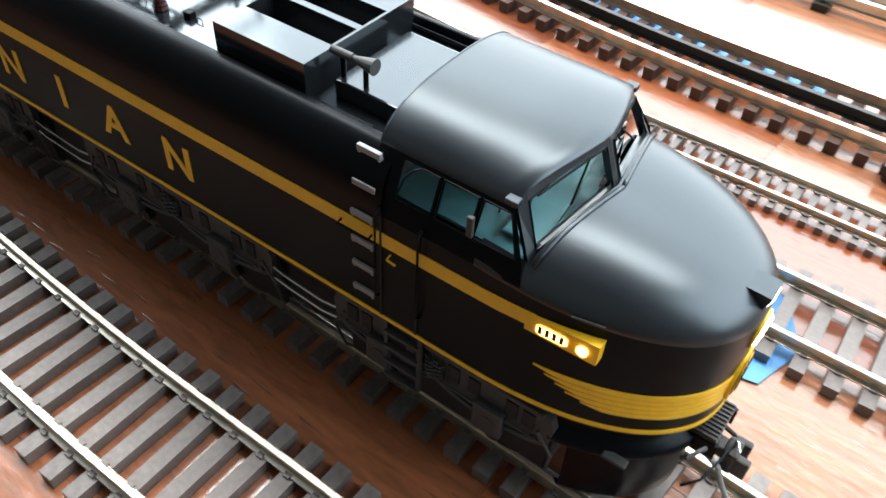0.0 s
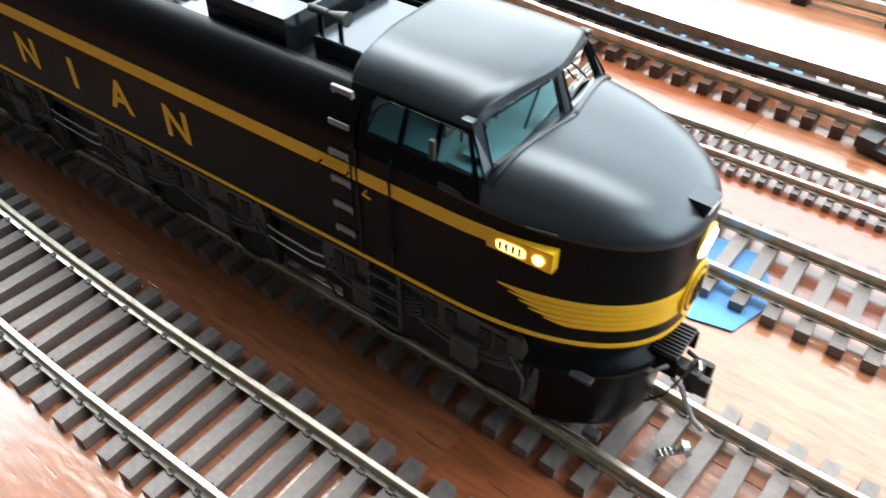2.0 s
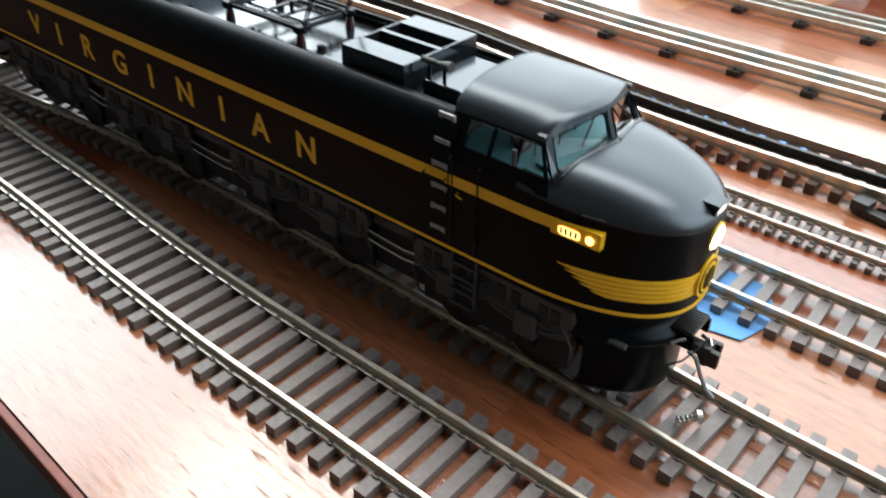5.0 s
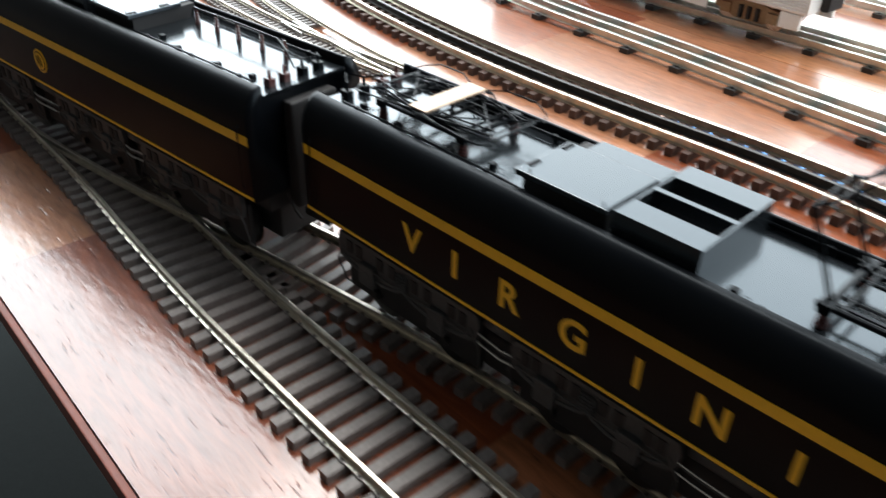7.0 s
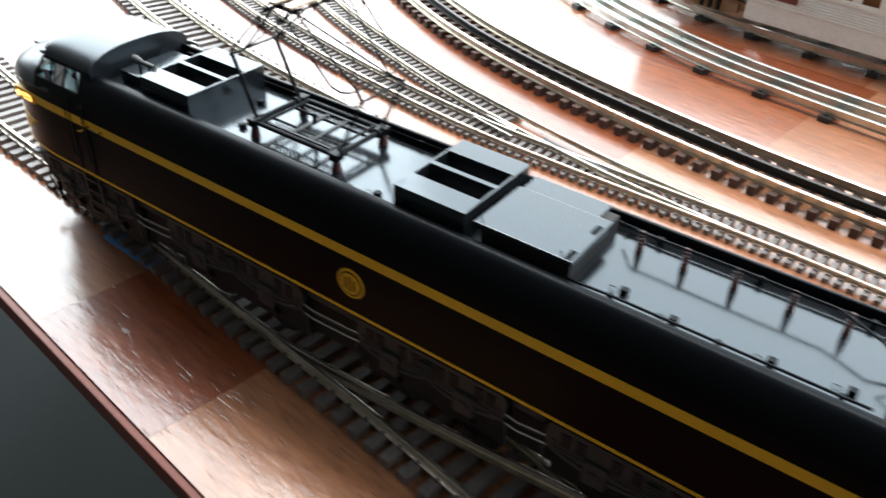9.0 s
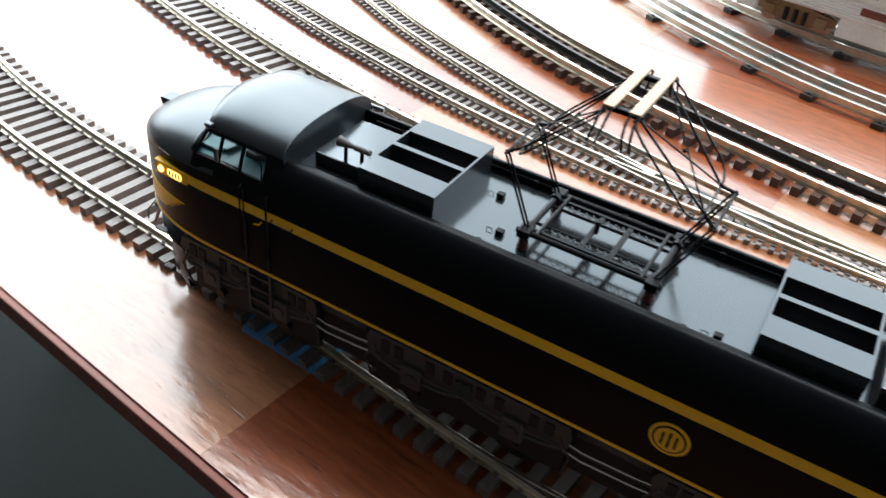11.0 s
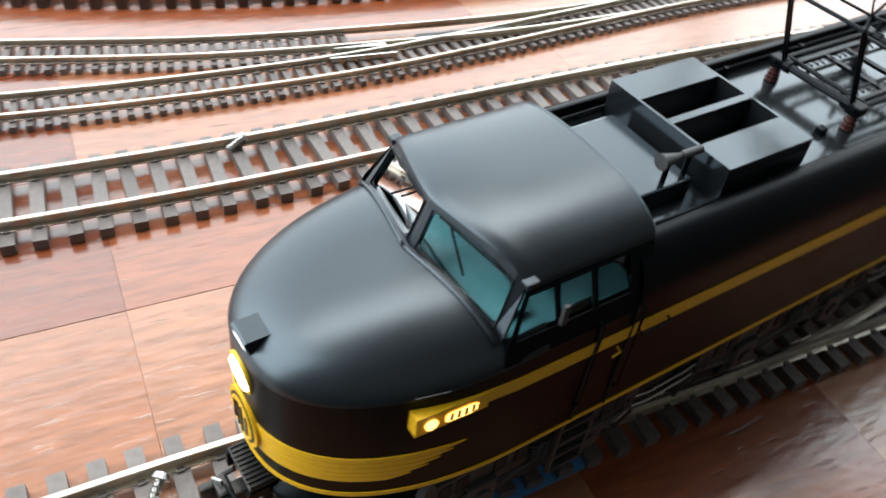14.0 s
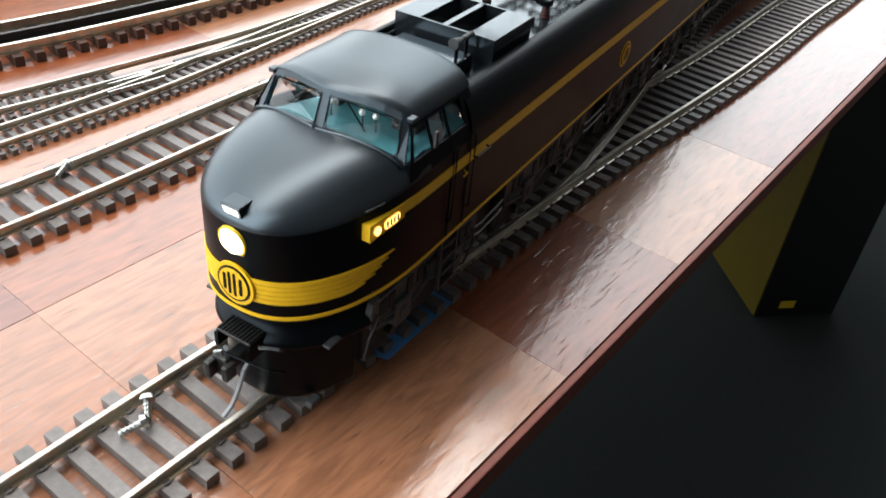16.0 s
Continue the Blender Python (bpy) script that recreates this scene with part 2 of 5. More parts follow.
# ---------------- table, room ----------------
TURN = math.atan(-0.060)
TABLE = Matrix.Translation((0, -0.1468, 0)) @ Matrix.Rotation(TURN, 4, "Z")
table = tagged(empty("layout_table", TABLE), "wooden layout table with varnished boards and a red-brown edge", "table")
part("table_core", boxed(-1.3, 1.3, 0.003, 1.3, -0.012, -0.0042), EDGE, table)
part("edge_strip", boxed(-1.3, 1.3, -0.0005, 0.0028, -0.012, -0.0008, 0.0006), EDGE, table, "red-brown painted edge strip")
for lx in (-1.2, 1.2):
    for ly in (0.4, 1.2):
        part("leg", boxed(lx - 0.03, lx + 0.03, ly - 0.03, ly + 0.03, -0.75, -0.0123), LEGWOOD, table)

floor = tagged(part("floor", boxed(-2.1, 2.1, -2.2, 2.1, -0.85, -0.7502), CARPET), "dark grey floor below the table", "floor", kind="structure")
# Unseen walls and ceiling added to close the room and set its bounce.
for nm, w in (("wall_north", (-2.1, 2.1, 2.1, 2.2, -0.85, 2.5)), ("wall_south", (-2.1, 2.1, -2.3, -2.2, -0.85, 2.5)), ("wall_east", (2.1, 2.2, -2.3, 2.2, -0.85, 2.5)), ("wall_west", (-2.2, -2.1, -2.3, 2.2, -0.85, 2.5))):
    tagged(part(nm, boxed(*w), WARMWALL if nm == "wall_south" else PLASTER), "plain room wall, unseen, added to close the room", "wall", kind="structure")
tagged(part("ceiling", boxed(-2.2, 2.2, -2.3, 2.2, 2.5, 2.6), PLASTER), "plain ceiling, unseen, added to close the room", "ceiling", kind="structure")


# ---------------- tracks ----------------
def tie_mesh(name, length, width, h, gauge, mat, plates=True):
    bm = bmesh.new()
    box(bm, -width / 2, width / 2, -length / 2, length / 2, 0.0, h)
    if plates:
        for s in (-1, 1):
            for o in (-1, 1):
                y = s * gauge / 2 + o * 0.0021
                box(bm, -0.0011, 0.0011, y - 0.0008, y + 0.0008, h, h + 0.0009)
    return finish(name, bm, mat)


def rail_profile(h0, h, head, foot):
    t = head * 0.32
    return [(-foot, h0), (foot, h0), (foot, h0 + 0.0005), (t, h0 + 0.0009), (t, h - 0.0012), (head, h - 0.001), (head, h - 0.0002), (head * 0.7, h), (-head * 0.7, h), (-head, h - 0.0002), (-head, h - 0.001), (-t, h - 0.0012), (-t, h0 + 0.0009), (-foot, h0 + 0.0005)]


def track(label, pts, gauge, pitch, tie, tie_h, top, offsets, rails, skip=None, head=0.0011, foot=0.0022):
    path = spline(pts, pitch)
    base = tagged(empty("track"), label, "track")
    mid = spline(pts, 0.012)
    for off, mat, hi in zip(offsets, rails, top):
        line = []
        for i, p in enumerate(mid):
            d = (mid[min(i + 1, len(mid) - 1)] - mid[max(i - 1, 0)]).normalized()
            line.append(p + Vector((-d.y, d.x, 0)) * off)
        bm = sweep(bmesh.new(), line, rail_profile(tie_h, hi, head, foot))
        part("rail", bm, mat, base)
    rnd = random.Random(len(label))
    for i, p in enumerate(path):
        if skip and skip(p):
            continue
        d = (path[min(i + 1, len(path) - 1)] - path[max(i - 1, 0)]).normalized()
        ob = new("tie", tie)
        ob.parent = base
        ob.matrix_basis = Matrix.Translation(p) @ Matrix.Rotation(math.atan2(d.y, d.x) + rnd.uniform(-0.03, 0.03), 4, "Z")
    return base


G = 0.0330
TIE2 = tie_mesh("tie", 0.054, 0.0052, 0.0045, G, TIE)
NEAR = [(1.2, -0.0830), (0.8, -0.0810), (0.5, -0.0795), (0.42, -0.0790), (0.34, -0.0780), (0.27, -0.0775), (0.2, -0.0745), (0.13, -0.0695), (0.06, -0.0668), (-0.02, -0.0628), (-0.1, -0.0558), (-0.18, -0.0475), (-0.25, -0.0430), (-0.32, -0.0388), (-0.39, -0.0340), (-0.46, -0.0298), (-0.53, -0.0272), (-0.6, -0.0215), (-0.68, -0.0090), (-0.8, 0.0220), (-0.93, 0.0750), (-1.05, 0.1400), (-1.15, 0.2200)]
OWN = [(1.2, -0.0220), (0.8, -0.0170), (0.62, -0.0115), (0.52, -0.0080), (0.457, -0.0062), (0.41, -0.0033), (0.34, -0.0010), (0.15, 0.0010), (0.07, -0.0020), (0, -0.0095), (-0.05, -0.0165), (-0.1, -0.0235), (-0.15, -0.0310), (-0.2, -0.0375), (-0.25, -0.0415), (-0.29, -0.0407)]
track("two-rail track with grey-brown ties beside the table edge", NEAR, G, 0.0108, TIE2, 0.0045, (0.009, 0.009), (-G / 2, G / 2), (RAIL, RAIL))
track("two-rail track under the locomotive, joining at a turnout", OWN, G, 0.0108, TIE2, 0.0045, (0.0091, 0.0091), (-G / 2, G / 2), (RAIL, RAIL), skip=lambda p: p.x < -0.06)
TIES = tie_mesh("tie", 0.048, 0.0052, 0.0045, 0.029, TIE)
SECOND = [(1.2, 0.0870), (0.8, 0.0880), (0.42, 0.0897), (0.2, 0.0940), (-0.02, 0.1030), (-0.18, 0.1110), (-0.32, 0.1145), (-0.39, 0.1165), (-0.46, 0.1215), (-0.53, 0.1295), (-0.6, 0.1420), (-0.7, 0.1660), (-0.83, 0.2070), (-0.97, 0.2650), (-1.12, 0.3500)]
track("two-rail track with grey ties behind the locomotive", SECOND, 0.029, 0.0115, TIES, 0.0045, (0.009, 0.009), (-0.0145, 0.0145), (RAIL, RAIL))
TIE3 = tie_mesh("tie", 0.029, 0.0030, 0.003, 0.0165, TIE)
THIRD = [(1.2, 0.1550), (0.8, 0.1560), (0.5, 0.1560), (0.42, 0.1560), (0.34, 0.1555), (0.27, 0.1580), (0.13, 0.1710), (0, 0.1820), (-0.1, 0.1840), (-0.18, 0.1810), (-0.25, 0.1778), (-0.32, 0.1765), (-0.39, 0.1808), (-0.46, 0.1890), (-0.53, 0.2013), (-0.6, 0.2160), (-0.7, 0.2450), (-0.85, 0.3050), (-1, 0.3850)]
THIRDB = [(-0.14, 0.1835), (-0.22, 0.1880), (-0.29, 0.1970), (-0.38, 0.2130), (-0.46, 0.2350), (-0.52, 0.2540), (-0.58, 0.2780), (-0.7, 0.3350), (-0.82, 0.4100)]
track("narrow two-rail track with fine brown ties", THIRD, 0.0165, 0.0068, TIE3, 0.003, (0.0062, 0.0062), (-0.00825, 0.00825), (RAIL, RAIL), head=0.0009, foot=0.0016)
track("narrow branch track leaving a turnout", THIRDB, 0.0165, 0.0068, TIE3, 0.003, (0.0063, 0.0063), (-0.00825, 0.00825), (RAIL, RAIL), skip=lambda p: p.x > -0.31, head=0.0009, foot=0.0016)
TIE4 = tie_mesh("tie", 0.050, 0.0055, 0.006, 0.034, TIEB, False)
FOURTH = [(1.2, 0.2220), (0.8, 0.2220), (0.42, 0.2220), (0.34, 0.2230), (0.27, 0.2280), (0.2, 0.2380), (0.13, 0.2470), (0.06, 0.2500), (-0.02, 0.2490), (-0.1, 0.2500), (-0.18, 0.2555), (-0.25, 0.2640), (-0.32, 0.2760), (-0.39, 0.2930), (-0.46, 0.3170), (-0.55, 0.3600), (-0.65, 0.4250)]
track("three-rail track with chunky brown ties and a black middle rail", FOURTH, 0.034, 0.0125, TIE4, 0.006, (0.0118, 0.0116, 0.0118), (-0.017, 0.0, 0.017), (RAIL, DARKRAIL, RAIL), head=0.0014)
# tinplate tracks further back: tubular rails on sparse black ties
TIE5 = tie_mesh("tie", 0.046, 0.009, 0.004, 0.034, TIEK, True)
FIFTH = [(1.2, 0.3450), (0.8, 0.3450), (0.42, 0.3460), (0.27, 0.3465), (0.2, 0.3490), (0.06, 0.3610), (-0.02, 0.3715), (-0.1, 0.3810), (-0.18, 0.3890), (-0.25, 0.4002), (-0.32, 0.4212), (-0.39, 0.4497), (-0.46, 0.4880), (-0.56, 0.5550)]
SIXTH = [(1.2, 0.4800), (0.5, 0.4780), (0.27, 0.4780), (0.13, 0.4850), (0.06, 0.4910), (-0.02, 0.4950), (-0.1, 0.4950), (-0.2, 0.4980), (-0.27, 0.5060), (-0.33, 0.5200), (-0.4, 0.5500), (-0.5, 0.6150)]
SEVENTH = [(1.2, 0.6200), (0.4, 0.6260), (0.2, 0.6300), (0, 0.6400), (-0.2, 0.6600), (-0.4, 0.7100)]
for line in (FIFTH, SIXTH, SEVENTH):
    track("three-rail tubular tin track on spaced black ties", line, 0.034, 0.052, TIE5, 0.004, (0.0105, 0.0105, 0.0105), (-0.016, 0.0, 0.016), (TIN, TIN, TIN), head=0.0017, foot=0.0022)

# ---------------- locomotive ----------------
B = 0.0325            # half width
XC, NOSE, NP = 0.372, 0.0567, 2.35   # where the nose starts, its length, its roundness
Z0, ZT, ZM = 0.0768, 0.0922, 2.5    # nose shoulder, top, roundness
SKIRT = 0.0445


def outline(steps=20, side=1):
    """Plan of the nose from the flank to the tip."""
    out = []
    for i in range(steps + 1):
        a = math.pi / 2 * i / steps
        out.append((XC + NOSE * math.sin(a) ** (2 / NP), side * B * max(math.cos(a), 0.0) ** (2 / NP)))
    return out


def round_plan(x_from, steps=22):
    """Plan points of one flank from x_from to the nose tip and back down the other flank, with outward normals."""
    pts = [(x_from + (XC - x_from) * k / 6, B) for k in range(6)] if x_from < XC else []
    half = pts + [p for p in outline(steps) if p[0] >= x_from]
    full = half + [(x, -y) for x, y in half[-2::-1]]
    out = []
    for i, (x, y) in enumerate(full):
        a, b = full[max(i - 1, 0)], full[min(i + 1, len(full) - 1)]
        tx, ty = b[0] - a[0], b[1] - a[1]
        k = math.hypot(tx, ty) or 1
        out.append((x, y, -ty / k, tx / k))
    return out


def ribbon(bm, plan, z0, z1, lift=0.00035, drop=0.0004):
    """A painted band on the upright body, a hair proud of it."""
    rows = [[(x + s * lift * nx, y + s * lift * ny, z) for x, y, nx, ny in plan] for z, s in ((z0, -drop / lift), (z0, 1), (z1, 1), (z1, -drop / lift))]
    return grid(bm, rows)


def body_bm():
    """Flanks with rounded shoulders, inner parapets, rear wall."""
    bm = bmesh.new()
    prof = [(B, SKIRT), (B, 0.060), (B, 0.0815)]
    for k in range(1, 7):
        a = math.pi / 2 * k / 6 * 0.86
        prof.append((0.0245 + (B - 0.0245) * math.cos(a), 0.0815 + 0.0145 * math.sin(a)))
    prof += [(0.0238, 0.0966), (0.0232, 0.0962), (0.0232, 0.0915)]
    for s in (-1, 1):
        rows = [[(x, s * y, z) for y, z in prof] for x in (0.0, 0.0015, 0.1, 0.2, 0.3, 0.346)]
        grid(bm, rows)
        bm.faces.new([bm.verts.new((0.0, s * y, z)) for y, z in prof] + [bm.verts.new((0.0, 0, 0.0915)), bm.verts.new((0.0, 0, SKIRT))])
        # lower side wall up to the nose
        grid(bm, [[(x, s * B, z) for z in (SKIRT, 0.0815)] for x in (0.346, XC)])
    bmesh.ops.remove_doubles(bm, verts=bm.verts, dist=1e-5)
    return bm


def shoulder(x):
    """Height of the nose shoulder, which falls towards the tip."""
    return Z0 + 0.0045 * (1 - (x - XC) / NOSE)


def nose_front_bm():
    plan = round_plan(XC, 34)
    return grid(bmesh.new(), [[(x, y, z if z < 0.07 else shoulder(x)) for x, y, _, _ in plan] for z in (SKIRT, 0.055, 0.066, 0.1)])


def nose_row(k):
    """Reach and height along one meridian of the nose top, with a tight shoulder."""
    r = math.cos(math.pi / 2 * k / 44) ** 0.8 if k < 44 else 0.0
    return r, lambda x, m: shoulder(x) + (ZT - shoulder(x)) * (1 - r ** m) ** 0.56


def nose_bm():
    """Rounded top of the nose, cut away under the windshield."""
    bm = bmesh.new()
    plan = round_plan(XC, 34)
    rows = []
    for k in range(45):
        r, rise = nose_row(k)
        rows.append([(XC + (x - XC) * r, y * r, rise(x, ZM + 1.1 * (abs(y) / B) ** 2)) for x, y, _, _ in plan])
    grid(bm, rows)
    bmesh.ops.remove_doubles(bm, verts=bm.verts, dist=1e-5)
    # clean cuts along both halves of the windshield's foot
    planes = [((0, 0, 0.083), (0, 0, 1)), ((0, 0, 0), (0, 1, 0)), ((0, 0.029, 0), (0, 1, 0)), ((0, -0.029, 0), (0, 1, 0))]
    planes += [((0.3886, 0, 0), (1, s * 0.0050 / 0.0293, 0)) for s in (-1, 1)]
    for co, no in planes:
        faces = [f for f in bm.faces if no[1] == 0 or no[0] == 0 or f.calc_center_median().y * no[1] > 0]
        geom = list({v for f in faces for v in f.verts}) + list({e for f in faces for e in f.edges}) + faces
        bmesh.ops.bisect_plane(bm, geom=geom, plane_co=co, plane_no=no, dist=1e-6)
    gone = []
    for f in bm.faces:
        c = f.calc_center_median()
        if c.z > 0.083 and abs(c.y) < 0.0290 and c.x < 0.3886 - 0.0050 * abs(c.y) / 0.0293:
            gone.append(f)
    bmesh.ops.delete(bm, geom=gone, context="FACES")
    return bm


def nose_z(x, y):
    """Height of the nose top over a plan point, found along its meridian."""
    best = 0.0
    for px, py, _, _ in round_plan(XC, 34):
        for k in range(1, 45):
            r, rise = nose_row(k)
            if abs(XC + (px - XC) * r - x) < 0.0012 and abs(py * r - y) < 0.0012:
                best = max(best, rise(px, ZM + 1.1 * (abs(py) / B) ** 2))
    return best


def roof_z(y):
    """Cab roof section: a flat arch that turns down tightly into the side walls."""
    return 0.0972 + 0.0088 * math.sqrt(max(0.0, 1 - (abs(y) / 0.0272) ** 2.6))


CABX = (0.342, 0.3492, 0.3590, 0.3602, 0.3692, 0.3704, 0.3822, 0.3838)


def half_at(x, z):
    """Half width of the cab wall, leaning in towards the roof and following the nose plan."""
    t = max(0.0, (z - 0.0815) / 0.0157)
    w = B - (B - 0.0272) * t ** 1.4
    if x > XC:
        w *= (1 - ((x - XC) / NOSE) ** NP) ** (1 / NP)
    return w


def cab_at(s, x, z):
    """A point of the cab wall; its front edge leans back with the windshield."""
    lean = x - 0.5 * max(0.0, (x - 0.3704) / 0.0134) * max(0.0, z - 0.085)
    return Vector((lean, s * half_at(lean, z), z))


def cab_wall_bm(s):
    bm = bmesh.new()
    zs = (0.0815, 0.0874, 0.0962, 0.0972)
    rows = [[cab_at(s, x, z) for x in CABX] for z in zs]
    grid(bm, rows, skip={(1, 1), (1, 3), (1, 5)})
    return bm


def cab_roof_bm():
    bm = bmesh.new()
    ys = [0.0272 * math.sin(math.pi / 2 * (k / 16 - 1)) for k in range(33)]
    rows = []
    for k in range(13):
        u = k / 12
        row = []
        for y in ys:
            front = 0.3838 - 0.0068 * (abs(y) / 0.0272) ** 1.4
            x = 0.342 + (front - 0.342) * u
            sag = 0.0020 * (max(0, u - 0.6) / 0.4) ** 2 * (1 - (abs(y) / 0.0272) ** 2)
            row.append((x, y, roof_z(y) - sag))
        rows.append(row)
    # brow turned down over the windshield, wall behind the cab
    rows.append([(x + 0.0004, y * 0.998, z - 0.0006) for x, y, z in rows[-1]])
    grid(bm, rows)
    grid(bm, [rows[0], [(0.342, y, 0.0915) for y in ys]])
    return bm


def windshield_corners(s):
    """Lower inner, lower outer, upper outer, upper inner corner of one half."""
    return [Vector(p) for p in ((0.3892, 0.0, 0.0895), (0.3842, s * 0.0296, 0.0850), (0.3772, s * 0.0264, 0.0992), (0.3838, 0.0, 0.1038))]


def windshield_frame_bm(s):
    bm = bmesh.new()
    c = windshield_corners(s)
    n = (c[1] - c[0]).cross(c[3] - c[0]).normalized()
    if n.x < 0:
        n = -n

    def at(u, v):
        lo, hi = c[0].lerp(c[1], u), c[3].lerp(c[2], u)
        p = lo.lerp(hi, v)
        if v > 0.5:
            p.z += (roof_z(p.y) - 0.0020 * (1 - (abs(p.y) / 0.0272) ** 2) - 0.0003 - hi.z) * (v - 0.5) * 2
        return p
    us, vs = (0.0, 0.06, 0.3, 0.5, 0.7, 0.91, 1.0), (0.0, 0.21, 0.85, 1.0)
    front = [[at(u, v) for u in us] for v in vs]
    skip = {(1, 1), (1, 2), (1, 3), (1, 4)}
    grid(bm, front, skip)
    grid(bm, [[p - n * 0.0011 for p in r] for r in front], skip)
    for u, v, du, dv in ((us[1], vs[1], 1, 1), (us[5], vs[1], -1, 1), (us[5], vs[2], -1, -1), (us[1], vs[2], 1, -1)):
        bm.faces.new([bm.verts.new(at(u + du * a, v + dv * b)) for a, b in ((0, 0), (0.065, 0), (0.025, 0.05), (0, 0.13))])
    rim = [at(us[k], vs[1]) for k in range(1, 6)] + [at(us[k], vs[2]) for k in range(5, 0, -1)]
    rim.append(rim[0])
    grid(bm, [[p + n * 0.0005 for p in rim], [p - n * 0.0011 for p in rim]])
    mids = [at(us[k], v) for k, v in ((1, vs[1]), (5, vs[1]), (5, vs[2]), (1, vs[2]))]
    return bm, [p - n * 0.0006 for p in mids], n


def letter(text, size, mat, parent, x, y, z, s, name="letter"):
    data = bpy.data.curves.new(name, "FONT")
    data.body, data.size, data.align_x, data.align_y, data.extrude = text, size, "CENTER", "BOTTOM_BASELINE", 0.00015
    data.offset = 0.00035
    tmp = bpy.data.objects.new(name, data)
    scene.collection.objects.link(tmp)
    me = bpy.data.meshes.new_from_object(tmp.evaluated_get(bpy.context.evaluated_depsgraph_get()))
    bpy.data.objects.remove(tmp)
    me.materials.clear()
    me.materials.append(mat)
    ob = new(name, me)
    ob.parent = parent
    ob.matrix_basis = Matrix.Translation((x, y, z)) @ Matrix.Rotation(math.pi if s > 0 else 0, 4, "Z") @ Matrix.Rotation(math.pi / 2, 4, "X")
    return ob


TRUCKS = ((0.016, 0.100), (0.116, 0.187), (0.216, 0.302), (0.326, 0.398))


def frame_outline(x0, x1, za, zb):
    """Side view of a cast truck frame: straight top, arched belly, rounded ends."""
    pts = [(x0 + 0.004, zb), (x1 - 0.004, zb), (x1 - 0.0012, zb - 0.0022), (x1, zb - 0.006)]
    n = 24
    for k in range(n + 1):
        u = k / n
        w = abs(math.sin(2 * math.pi * u))
        pts.append((x1 - 0.001 - (x1 - x0 - 0.002) * u, za + 0.0042 * (1 - w ** 0.6)))
    return pts + [(x0, zb - 0.006), (x0 + 0.0012, zb - 0.0022)]


def plate(bm, pts, y0, y1):
    """An upright plate cut to a side view."""
    a, b = [bm.verts.new((x, y0, z)) for x, z in pts], [bm.verts.new((x, y1, z)) for x, z in pts]
    bm.faces.new(a), bm.faces.new(b[::-1])
    for k in range(len(pts)):
        j = (k + 1) % len(pts)
        bm.faces.new((a[k], b[k], b[j], a[j]))
    return bm


